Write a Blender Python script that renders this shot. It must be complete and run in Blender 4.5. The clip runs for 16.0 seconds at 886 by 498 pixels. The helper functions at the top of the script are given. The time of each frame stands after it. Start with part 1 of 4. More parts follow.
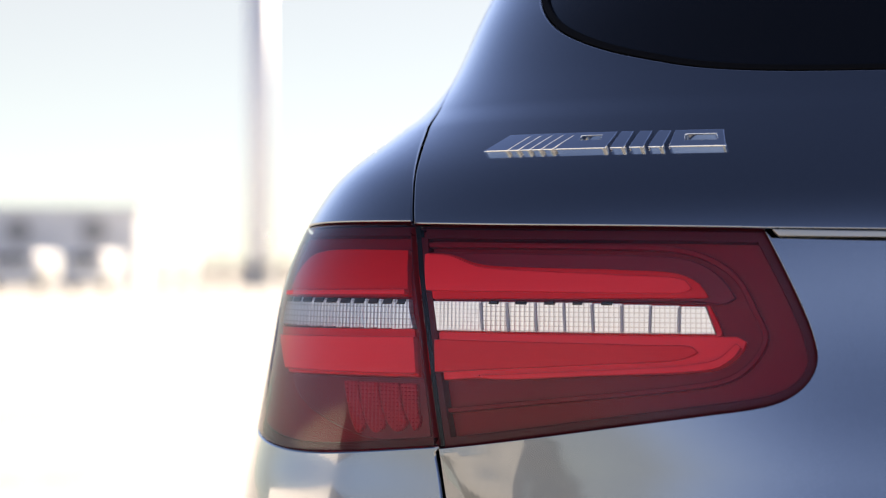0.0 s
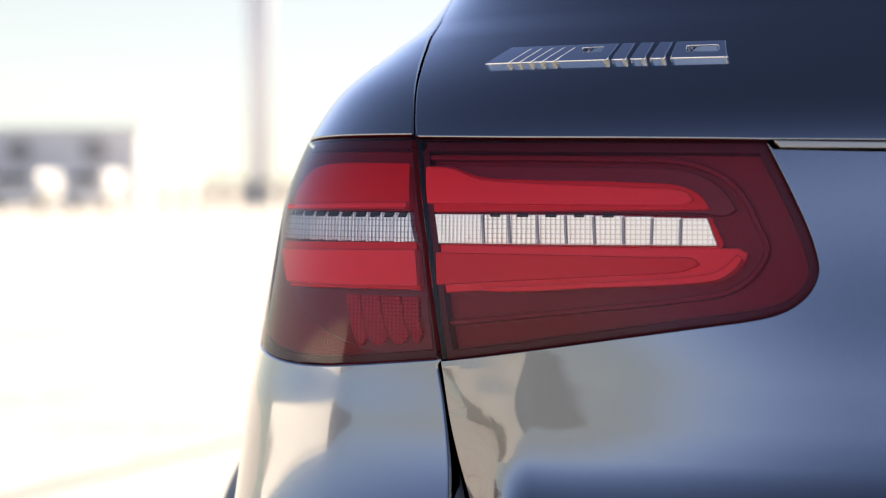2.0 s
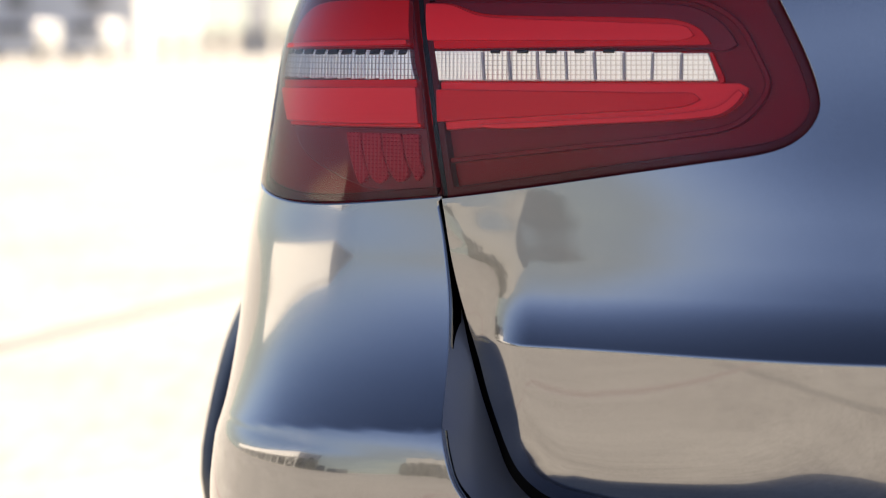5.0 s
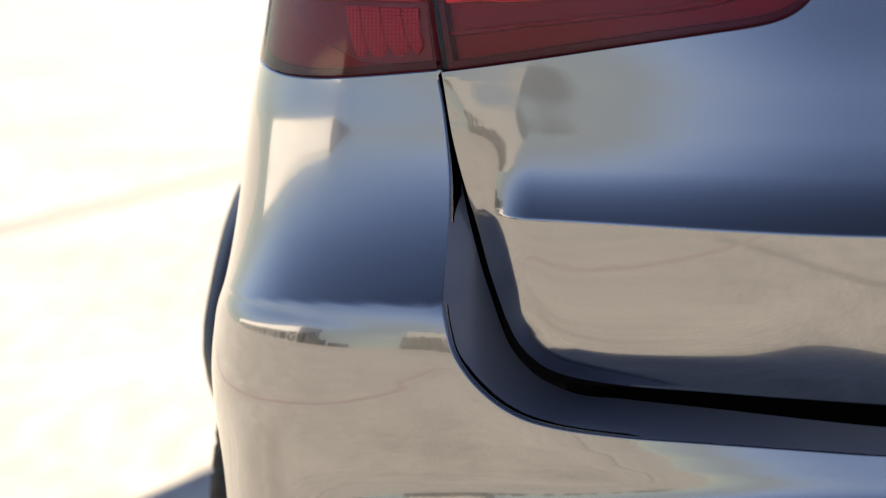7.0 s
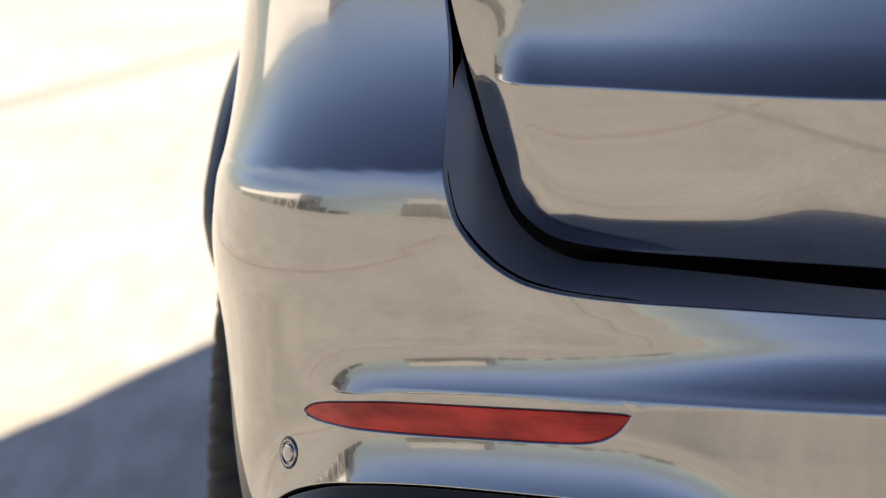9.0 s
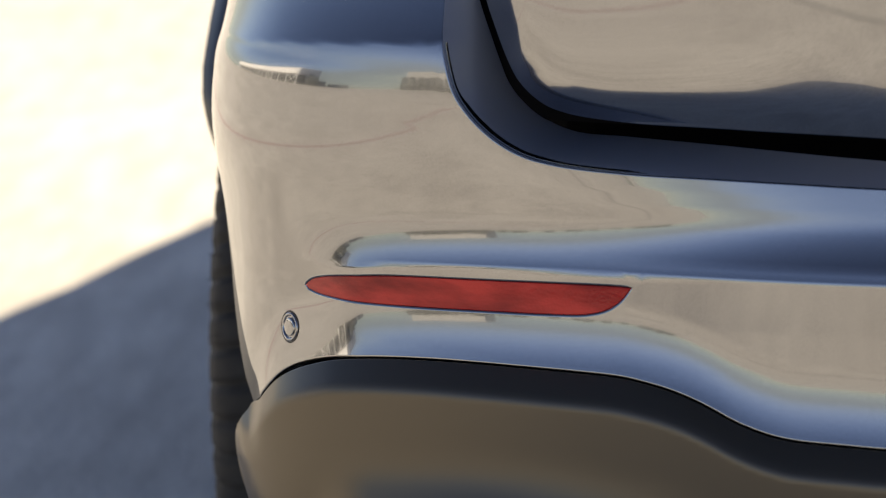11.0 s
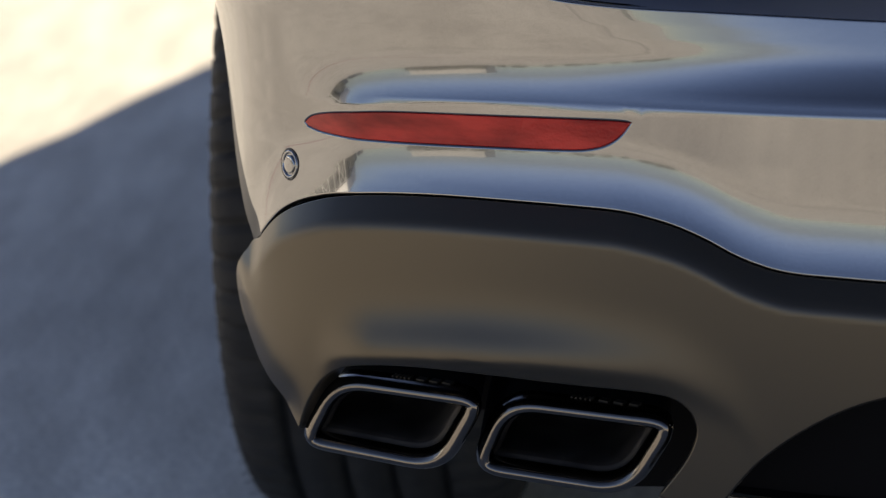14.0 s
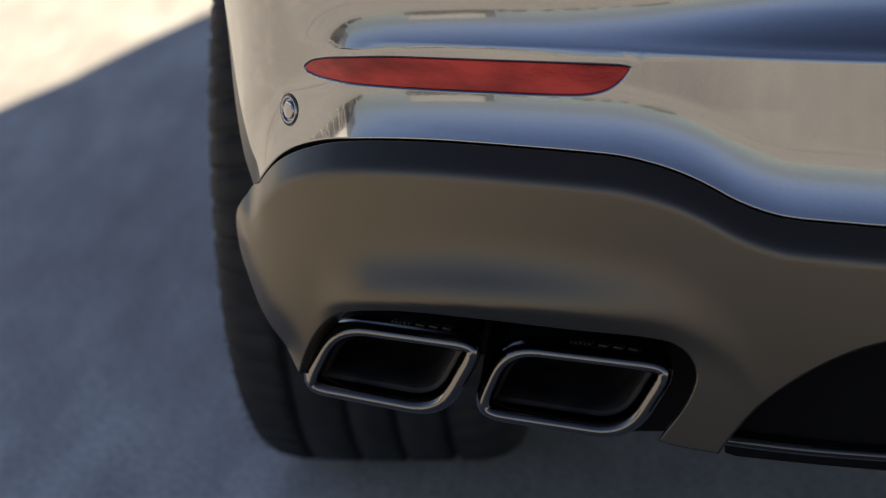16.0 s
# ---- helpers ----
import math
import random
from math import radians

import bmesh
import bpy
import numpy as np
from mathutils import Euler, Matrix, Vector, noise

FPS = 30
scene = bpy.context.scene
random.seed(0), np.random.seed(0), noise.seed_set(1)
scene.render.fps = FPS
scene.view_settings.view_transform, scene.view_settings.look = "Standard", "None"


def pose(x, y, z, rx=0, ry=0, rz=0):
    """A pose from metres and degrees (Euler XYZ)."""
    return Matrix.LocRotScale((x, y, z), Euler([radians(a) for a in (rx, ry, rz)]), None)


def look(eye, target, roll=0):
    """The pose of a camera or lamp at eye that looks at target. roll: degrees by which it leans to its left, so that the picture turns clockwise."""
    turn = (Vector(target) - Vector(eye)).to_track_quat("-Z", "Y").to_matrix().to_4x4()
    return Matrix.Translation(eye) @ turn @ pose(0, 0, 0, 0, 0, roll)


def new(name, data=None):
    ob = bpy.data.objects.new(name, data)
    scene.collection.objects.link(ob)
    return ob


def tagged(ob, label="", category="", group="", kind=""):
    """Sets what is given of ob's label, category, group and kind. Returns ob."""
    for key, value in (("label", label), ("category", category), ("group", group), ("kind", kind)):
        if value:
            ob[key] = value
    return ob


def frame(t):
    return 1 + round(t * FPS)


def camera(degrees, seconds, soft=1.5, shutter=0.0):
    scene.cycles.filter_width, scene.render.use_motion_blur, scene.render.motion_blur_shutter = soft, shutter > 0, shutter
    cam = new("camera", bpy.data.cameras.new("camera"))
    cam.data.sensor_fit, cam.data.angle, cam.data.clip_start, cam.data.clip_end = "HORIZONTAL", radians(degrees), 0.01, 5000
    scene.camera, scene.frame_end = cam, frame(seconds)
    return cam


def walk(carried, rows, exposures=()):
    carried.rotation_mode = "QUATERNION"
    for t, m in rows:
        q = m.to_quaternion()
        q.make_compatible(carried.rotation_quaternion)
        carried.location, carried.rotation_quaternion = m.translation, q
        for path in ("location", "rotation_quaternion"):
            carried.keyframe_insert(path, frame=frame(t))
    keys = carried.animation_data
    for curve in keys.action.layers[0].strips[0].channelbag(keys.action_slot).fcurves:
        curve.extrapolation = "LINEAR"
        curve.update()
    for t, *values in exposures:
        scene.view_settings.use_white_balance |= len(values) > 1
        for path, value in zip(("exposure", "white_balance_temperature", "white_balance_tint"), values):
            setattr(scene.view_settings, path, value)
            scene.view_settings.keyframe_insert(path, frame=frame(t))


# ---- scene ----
# The camera stands on a tripod behind the car's left corner and tilts down.
cam = camera(21.16, 16.0, soft=1.1)
cam.data.dof.use_dof = True
cam.data.dof.focus_distance = 1.76
cam.data.dof.aperture_fstop = 5.6
PATH = [
    (0.0, -0.55000, -1.55000, 1.12000, 4.998, 0.330, -0.015),
    (0.5, -0.55003, -1.55000, 1.11934, 5.010, 0.026, 0.035),
    (1.0, -0.55005, -1.55001, 1.11819, 5.019, -0.499, 0.084),
    (1.5, -0.55006, -1.55002, 1.11706, 5.026, -1.018, 0.133),
    (2.0, -0.55008, -1.55006, 1.11572, 5.030, -1.633, 0.182),
    (2.5, -0.55009, -1.55010, 1.11445, 5.032, -2.217, 0.233),
    (3.0, -0.55009, -1.55016, 1.11311, 5.033, -2.829, 0.285),
    (3.5, -0.55010, -1.55023, 1.11188, 5.033, -3.394, 0.337),
    (6.0, -0.55012, -1.55087, 1.10469, 5.013, -6.703, 0.629),
    (6.5, -0.55012, -1.55106, 1.10315, 5.006, -7.416, 0.691),
    (7.0, -0.55012, -1.55127, 1.10158, 4.999, -8.142, 0.755),
    (7.5, -0.55013, -1.55151, 1.10002, 4.990, -8.864, 0.821),
    (8.0, -0.55013, -1.55178, 1.09833, 4.979, -9.649, 0.887),
    (8.5, -0.55013, -1.55206, 1.09676, 4.969, -10.380, 0.954),
    (9.0, -0.55014, -1.55238, 1.09510, 4.957, -11.157, 1.020),
    (11.5, -0.55015, -1.55414, 1.08746, 4.889, -14.750, 1.338),
    (12.0, -0.55015, -1.55458, 1.08584, 4.871, -15.521, 1.394),
    (12.5, -0.55014, -1.55503, 1.08429, 4.853, -16.260, 1.447),
    (13.0, -0.55014, -1.55543, 1.08295, 4.838, -16.905, 1.495),
    (13.5, -0.55015, -1.55572, 1.08202, 4.826, -17.348, 1.540),
    (14.0, -0.55015, -1.55595, 1.08127, 4.817, -17.710, 1.579),
    (14.5, -0.55016, -1.55617, 1.08060, 4.808, -18.033, 1.612),
    (15.0, -0.55016, -1.55640, 1.07991, 4.799, -18.367, 1.637),
    (15.5, -0.55015, -1.55660, 1.07930, 4.791, -18.659, 1.653),
    (16.0, -0.55014, -1.55680, 1.07871, 4.783, -18.947, 1.661),
]
EXPOSURES = [(0, 1.32, 8300, 13), (3.5, 1.28, 8500, 12), (9, 1.26, 8800, 10), (12.5, 1.14, 8900, 9), (16, 0.95, 8500, 10)]
walk(cam, [(t, pose(x, y, z, 90 + pitch, roll, yaw)) for t, x, y, z, yaw, pitch, roll in PATH], EXPOSURES)

# ---- light: a clear day, the sun ahead of the car and to its right ----
SUN_WAY = Vector((-0.82, -1.75, -1.0)).normalized()
world = bpy.data.worlds.new("sky")
scene.world = world
world.use_nodes = True
sky = world.node_tree.nodes.new("ShaderNodeTexSky")
sky.sky_type, sky.sun_disc = "NISHITA", False
sky.sun_elevation = math.asin(-SUN_WAY.z)
sky.sun_rotation = math.atan2(-SUN_WAY.x, -SUN_WAY.y)
sky.altitude = 2600
sky.air_density, sky.dust_density, sky.ozone_density = 0.75, 0.6, 1.3
back = world.node_tree.nodes["Background"]
back.inputs["Strength"].default_value = 0.098
# dust whitens the bright haze low in the sky and leaves the dark blue overhead clean
_w = world.node_tree
_grey, _much, _haze, _deep = (_w.nodes.new(k) for k in ("ShaderNodeRGBToBW", "ShaderNodeMapRange", "ShaderNodeMix", "ShaderNodeGamma"))
_much.interpolation_type = "SMOOTHSTEP"
_much.inputs["From Min"].default_value, _much.inputs["From Max"].default_value = 1.2, 5.2
_much.inputs["To Max"].default_value = 0.90
_haze.data_type = "RGBA"
_deep.inputs["Gamma"].default_value = 1.5
_w.links.new(sky.outputs["Color"], _grey.inputs["Color"])
_w.links.new(_grey.outputs["Val"], _much.inputs["Value"])
_w.links.new(_much.outputs["Result"], _haze.inputs["Factor"])
_pure = _w.nodes.new("ShaderNodeHueSaturation")
_pure.inputs["Saturation"].default_value, _pure.inputs["Value"].default_value = 0.90, 0.70
_w.links.new(sky.outputs["Color"], _deep.inputs["Color"])
_w.links.new(_deep.outputs["Color"], _pure.inputs["Color"])
_w.links.new(_pure.outputs["Color"], _haze.inputs["A"])
# the haze is a pale, even veil: its brightness rises slowly
_veil, _level, _tone = _w.nodes.new("ShaderNodeMath"), _w.nodes.new("ShaderNodeMath"), _w.nodes.new("ShaderNodeMix")
_veil.operation, _level.operation = "POWER", "MULTIPLY"
_veil.inputs[1].default_value, _level.inputs[1].default_value = 0.05, 2.75
_tone.data_type, _tone.blend_type = "RGBA", "MULTIPLY"
_tone.inputs["Factor"].default_value = 1.0
_tone.inputs["B"].default_value = (0.88, 1.0, 1.09, 1)
_w.links.new(_grey.outputs["Val"], _veil.inputs[0])
_w.links.new(_veil.outputs["Value"], _level.inputs[0])
_w.links.new(_level.outputs["Value"], _tone.inputs["A"])
_w.links.new(_tone.outputs["Result"], _haze.inputs["B"])
_w.links.new(_haze.outputs["Result"], back.inputs["Color"])
sun = new("sun", bpy.data.lights.new("sun", "SUN"))
sun.data.energy, sun.data.angle, sun.data.color = 4.8, radians(0.53), (1.0, 0.957, 0.893)
sun.matrix_world = look((0, 0, 0), SUN_WAY)


# ---- materials ----
def material(name, colour, rough=0.5, metal=0.0, coat=0.0, spec=0.5):
    m = bpy.data.materials.new(name)
    m.use_nodes = True
    b = m.node_tree.nodes["Principled BSDF"]
    b.inputs["Base Color"].default_value = (*colour, 1)
    b.inputs["Roughness"].default_value = rough
    b.inputs["Metallic"].default_value = metal
    b.inputs["Coat Weight"].default_value = coat
    b.inputs["Coat Roughness"].default_value = 0.02
    b.inputs["Specular IOR Level"].default_value = spec
    return m


def node(m, kind, **values):
    n = m.node_tree.nodes.new(kind)
    for key, value in values.items():
        n.inputs[key].default_value = value
    return n


def join(m, out, into):
    m.node_tree.links.new(out, into)


def grain(m, scale, low, high, detail=4.0, socket="Base Color", coords="Object", ramp=(0.35, 0.65), stretch=(1, 1, 1)):
    """Vary an input of the surface between two values by noise at real size."""
    b = m.node_tree.nodes["Principled BSDF"]
    t = node(m, "ShaderNodeTexCoord")
    mp = node(m, "ShaderNodeMapping")
    mp.inputs["Scale"].default_value = stretch
    n = node(m, "ShaderNodeTexNoise", Scale=scale, Detail=detail)
    r = node(m, "ShaderNodeValToRGB")
    r.color_ramp.elements[0].position, r.color_ramp.elements[1].position = ramp
    lo = low if isinstance(low, tuple) else (low,) * 3
    hi = high if isinstance(high, tuple) else (high,) * 3
    r.color_ramp.elements[0].color, r.color_ramp.elements[1].color = (*lo, 1), (*hi, 1)
    join(m, t.outputs[coords], mp.inputs["Vector"])
    join(m, mp.outputs["Vector"], n.inputs["Vector"])
    join(m, n.outputs["Fac"], r.inputs["Fac"])
    join(m, r.outputs["Color"], b.inputs[socket])
    return r


def relief(m, scale, strength, distance=0.001, detail=3.0, stretch=(1, 1, 1), voronoi=False):
    b = m.node_tree.nodes["Principled BSDF"]
    t = node(m, "ShaderNodeTexCoord")
    mp = node(m, "ShaderNodeMapping")
    mp.inputs["Scale"].default_value = stretch
    n = node(m, "ShaderNodeTexVoronoi", Scale=scale) if voronoi else node(m, "ShaderNodeTexNoise", Scale=scale, Detail=detail)
    bump = node(m, "ShaderNodeBump", Strength=strength, Distance=distance)
    join(m, t.outputs["Object"], mp.inputs["Vector"])
    join(m, mp.outputs["Vector"], n.inputs["Vector"])
    join(m, n.outputs[0], bump.inputs["Height"])
    join(m, bump.outputs["Normal"], b.inputs["Normal"])


# blue-grey metallic car paint under clear coat, with fine flake and a little dust
paint = material("metallic_paint", (0.20, 0.21, 0.23), 0.13, 1.0, 1.0)
paint.node_tree.nodes["Principled BSDF"].inputs["Coat IOR"].default_value = 2.05
grain(paint, 900, (0.170, 0.174, 0.184), (0.212, 0.216, 0.228), 2.0, ramp=(0.3, 0.7))
grain(paint, 9, 0.13, 0.17, 5.0, socket="Roughness")
grain(paint, 14, 0.012, 0.028, 5.0, socket="Coat Roughness")
# the body paint again for the ledge, with the sky's blue reflection in its colour
sill_sky_paint = material("sill_sky_paint", (0.17, 0.195, 0.26), 0.36, 0.45, 0.3)
grain(sill_sky_paint, 20, 0.32, 0.42, socket="Roughness")
# dark colour that stands for shaded ground mirrored at the bumper's edge
edge_shade_paint = material("edge_shade_paint", (0.035, 0.042, 0.055), 0.35, 0.5)
satin = material("satin_paint", (0.105, 0.092, 0.075), 0.35, 0.9, 0.0)
relief(satin, 1400, 0.06, 0.0003)
plastic = material("black_plastic", (0.012, 0.012, 0.014), 0.35)
relief(plastic, 1500, 0.1, 0.0003)
seal = material("rubber_seal", (0.005, 0.005, 0.006), 0.8, spec=0.08)
gloss_black = material("gloss_black", (0.004, 0.004, 0.005), 0.04, 0.0, 0.5)
glass_dark = material("privacy_glass", (0.003, 0.003, 0.004), 0.02, 0.0, 0.0, 0.4)
chrome = material("chrome", (0.80, 0.81, 0.83), 0.06, 1.0)
dark_chrome = material("dark_chrome", (0.17, 0.158, 0.15), 0.12, 1.0)
grain(dark_chrome, 60, 0.12, 0.20, socket="Roughness")
soot = material("sooty_steel", (0.02, 0.018, 0.017), 0.5, 0.3)
grain(soot, 40, (0.008, 0.007, 0.007), (0.03, 0.027, 0.025))
trim_metal = material("brushed_trim", (0.58, 0.52, 0.43), 0.38, 1.0)
grain(trim_metal, 40, 0.30, 0.45, socket="Roughness", stretch=(0.05, 1, 1))
rubber = material("tyre_rubber", (0.020, 0.019, 0.018), 0.75)
grain(rubber, 35, (0.011, 0.011, 0.011), (0.022, 0.021, 0.020))
relief(rubber, 500, 0.2, 0.0006)
rim_metal = material("wheel_metal", (0.12, 0.12, 0.13), 0.3, 1.0)

# the lamp: a clear cover with gloss, over dark red, bright red and clear pieces
lens = bpy.data.materials.new("lamp_cover")
lens.use_nodes = True
_n = lens.node_tree.nodes
_n.remove(_n["Principled BSDF"])
_mix, _see, _shine = node(lens, "ShaderNodeMixShader"), node(lens, "ShaderNodeBsdfTransparent"), node(lens, "ShaderNodeBsdfGlossy", Roughness=0.015)
_fres = node(lens, "ShaderNodeFresnel", IOR=1.38)
_see.inputs["Color"].default_value = (1.0, 0.98, 0.98, 1)
join(lens, _fres.outputs["Fac"], _mix.inputs["Fac"])
join(lens, _see.outputs["BSDF"], _mix.inputs[1])
join(lens, _shine.outputs["BSDF"], _mix.inputs[2])
join(lens, _mix.outputs["Shader"], _n["Material Output"].inputs["Surface"])
maroon = material("dark_red_plastic", (0.22, 0.003, 0.008), 0.4, spec=0.1)
lamp_edge = material("black_red_plastic", (0.09, 0.002, 0.005), 0.5, spec=0.1)
cell_line = material("grey_divider", (0.42, 0.42, 0.44), 0.4)
ridge_red = material("red_ridge_plastic", (0.20, 0.006, 0.014), 0.3, spec=0.15)
red = material("red_plastic", (0.76, 0.010, 0.014), 0.3, spec=0.1)
red_bright = material("bright_red_plastic", (0.95, 0.03, 0.042), 0.3, spec=0.1)
red_cell = material("ribbed_red_plastic", (0.50, 0.010, 0.025), 0.35, spec=0.15)
clear_cell = material("silvered_optic", (0.84, 0.93, 1.0), 0.28, 0.85)
white_cell = material("bright_silvered_optic", (0.86, 0.94, 1.0), 0.34, 0.85)


def waffle(m, across, up, strength, distance, prism=False):
    """A pressed pattern of small pillows, sized in metres; prism: rows of steps that look downwards."""
    b = m.node_tree.nodes["Principled BSDF"]
    t, sep = node(m, "ShaderNodeTexCoord"), node(m, "ShaderNodeSeparateXYZ")
    join(m, t.outputs["Object"], sep.inputs["Vector"])
    waves = []
    for axis, pitch in (("X", across), ("Z", up)):
        k = node(m, "ShaderNodeMath")
        k.operation = "MULTIPLY"
        k.inputs[1].default_value = (1 if prism and axis == "Z" else math.pi) / pitch
        w = node(m, "ShaderNodeMath")
        w.operation = "FRACT" if prism and axis == "Z" else "SINE"
        a = node(m, "ShaderNodeMath")
        a.operation = "ABSOLUTE"
        join(m, sep.outputs[axis], k.inputs[0])
        join(m, k.outputs[0], w.inputs[0])
        join(m, w.outputs[0], a.inputs[0])
        if prism and axis == "X":
            less = node(m, "ShaderNodeMath")
            less.operation = "MULTIPLY"
            less.inputs[1].default_value = 0.22
            join(m, a.outputs[0], less.inputs[0])
            a = less
        waves.append(a)
    low = node(m, "ShaderNodeMath")
    low.operation = "ADD" if prism else "MINIMUM"
    join(m, waves[0].outputs[0], low.inputs[0])
    join(m, waves[1].outputs[0], low.inputs[1])
    bump = node(m, "ShaderNodeBump", Strength=strength, Distance=distance)
    join(m, low.outputs[0], bump.inputs["Height"])
    join(m, bump.outputs["Normal"], b.inputs["Normal"])


waffle(white_cell, 0.0030, 0.0030, 1.0, 0.0007, prism=True)
waffle(clear_cell, 0.0036, 0.0034, 1.0, 0.0009, prism=True)


def lattice(m, across, up, joint, face):
    """Darker moulded joints between the small prisms of an optic."""
    b = m.node_tree.nodes["Principled BSDF"]
    t, sep = node(m, "ShaderNodeTexCoord"), node(m, "ShaderNodeSeparateXYZ")
    join(m, t.outputs["Object"], sep.inputs["Vector"])
    sides = []
    for axis, pitch in (("X", across), ("Z", up)):
        k, f = node(m, "ShaderNodeMath"), node(m, "ShaderNodeMath")
        k.operation, f.operation = "DIVIDE", "PINGPONG"
        k.inputs[1].default_value, f.inputs[1].default_value = pitch, 0.5
        join(m, sep.outputs[axis], k.inputs[0])
        join(m, k.outputs[0], f.inputs[0])
        sides.append(f)
    low = node(m, "ShaderNodeMath")
    low.operation = "MINIMUM"
    join(m, sides[0].outputs[0], low.inputs[0])
    join(m, sides[1].outputs[0], low.inputs[1])
    r = node(m, "ShaderNodeValToRGB")
    r.color_ramp.elements[0].position, r.color_ramp.elements[1].position = 0.03, 0.14
    r.color_ramp.elements[0].color, r.color_ramp.elements[1].color = (*joint, 1), (*face, 1)
    join(m, low.outputs[0], r.inputs["Fac"])
    join(m, r.outputs["Color"], b.inputs["Base Color"])


lattice(white_cell, 0.0030, 0.0030, (0.76, 0.80, 0.85), (0.88, 0.95, 1.0))
lattice(clear_cell, 0.0036, 0.0034, (0.58, 0.61, 0.65), (0.84, 0.92, 0.98))
rib_cell = material("ribbed_clear_optic", (0.90, 0.91, 0.93), 0.28, 0.7)
waffle(rib_cell, 0.0030, 0.0060, 1.0, 0.0010, prism=True)
lattice(rib_cell, 0.0034, 0.0044, (0.50, 0.53, 0.57), (0.78, 0.84, 0.90))
waffle(red_cell, 0.0032, 0.0028, 0.9, 0.0012)
reflector_red = material("reflector_plastic", (0.42, 0.015, 0.015), 0.25, spec=0.3)
grain(reflector_red, 26, (0.26, 0.006, 0.008), (0.64, 0.040, 0.032), 6.0, stretch=(0.5, 1, 2.5))
relief(reflector_red, 420, 0.35, 0.0006, voronoi=True)

# concrete: broad cloudy patches times brushed streaks and fine speckle
concrete = material("sunlit_concrete", (0.42, 0.40, 0.36), 0.85)
_b = concrete.node_tree.nodes["Principled BSDF"]
_patch = grain(concrete, 0.9, (0.63, 0.595, 0.54), (0.81, 0.775, 0.705), 8.0)
_mul = node(concrete, "ShaderNodeMix")
_mul.data_type, _mul.blend_type = "RGBA", "MULTIPLY"
_mul.inputs["Factor"].default_value = 1.0
_streak = grain(concrete, 14, 0.80, 1.06, 8.0, stretch=(1, 0.25, 1))
_speck = grain(concrete, 110, 0.74, 1.08, 4.0)
_mul2 = node(concrete, "ShaderNodeMix")
_mul2.data_type, _mul2.blend_type = "RGBA", "MULTIPLY"
_mul2.inputs["Factor"].default_value = 1.0
join(concrete, _patch.outputs["Color"], _mul.inputs["A"])
join(concrete, _streak.outputs["Color"], _mul.inputs["B"])
join(concrete, _mul.outputs["Result"], _mul2.inputs["A"])
join(concrete, _speck.outputs["Color"], _mul2.inputs["B"])
join(concrete, _mul2.outputs["Result"], _b.inputs["Base Color"])
relief(concrete, 60, 0.4, 0.006, 6.0)
line_red = material("faded_red_paint", (0.42, 0.27, 0.22), 0.8)
grain(line_red, 30, (0.42, 0.27, 0.25), (0.52, 0.37, 0.35), 6.0)
line_white = material("worn_white_paint", (0.62, 0.61, 0.58), 0.8)
grain(line_white, 30, (0.62, 0.60, 0.57), (0.80, 0.79, 0.76), 6.0)
tar = material("tyre_mark", (0.30, 0.285, 0.26), 0.8)
grain(tar, 3, (0.32, 0.305, 0.28), (0.42, 0.40, 0.37), 6.0)
wall_grey = material("grey_cladding", (0.8, 0.8, 0.8), 0.7)
grain(wall_grey, 0.5, (0.72, 0.73, 0.74), (0.80, 0.81, 0.82))
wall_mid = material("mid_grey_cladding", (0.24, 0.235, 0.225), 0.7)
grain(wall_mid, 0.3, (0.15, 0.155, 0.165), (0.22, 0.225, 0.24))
vent_grey = material("vent_grey", (0.36, 0.36, 0.37), 0.7)
grain(vent_grey, 2, 0.32, 0.40)
wall_white = material("white_cladding", (0.78, 0.78, 0.77), 0.6)
grain(wall_white, 0.6, 0.72, 0.80)
van_white = material("white_van_paint", (0.80, 0.80, 0.79), 0.3)
post_grey = material("dark_concrete", (0.09, 0.09, 0.09), 0.8)
grain(post_grey, 3, 0.07, 0.11)
steel_pole = material("pale_mast_paint", (0.86, 0.88, 0.90), 0.5)
leaf = material("foliage", (0.06, 0.075, 0.035), 0.8)
grain(leaf, 1.5, (0.13, 0.135, 0.125), (0.22, 0.222, 0.208))
bark = material("bark", (0.12, 0.09, 0.07), 0.9)
grain(bark, 8, (0.08, 0.06, 0.045), (0.16, 0.12, 0.09))


# ---- the tail's surface ----
def curve(knots, v):
    """A smooth curve (monotone cubic) through (place, value) knots."""
    k = np.array(sorted(knots), float)
    xs, ys = k[:, 0], k[:, 1]
    h, d = np.diff(xs), np.diff(ys) / np.diff(xs)
    m = np.zeros(len(xs))
    m[0], m[-1] = d[0], d[-1]
    same = d[:-1] * d[1:] > 0
    w1, w2 = 2 * h[1:] + h[:-1], h[1:] + 2 * h[:-1]
    safe0, safe1 = np.where(d[:-1] == 0, 1, d[:-1]), np.where(d[1:] == 0, 1, d[1:])
    m[1:-1] = np.where(same, (w1 + w2) / (w1 / safe0 + w2 / safe1), 0)
    v = np.clip(np.asarray(v, float), xs[0], xs[-1])
    i = np.clip(np.searchsorted(xs, v) - 1, 0, len(h) - 1)
    u = (v - xs[i]) / h[i]
    return (ys[i] * (2 * u ** 3 - 3 * u ** 2 + 1) + h[i] * m[i] * (u ** 3 - 2 * u ** 2 + u)
            + ys[i + 1] * (3 * u ** 2 - 2 * u ** 3) + h[i] * m[i + 1] * (u ** 3 - u ** 2))


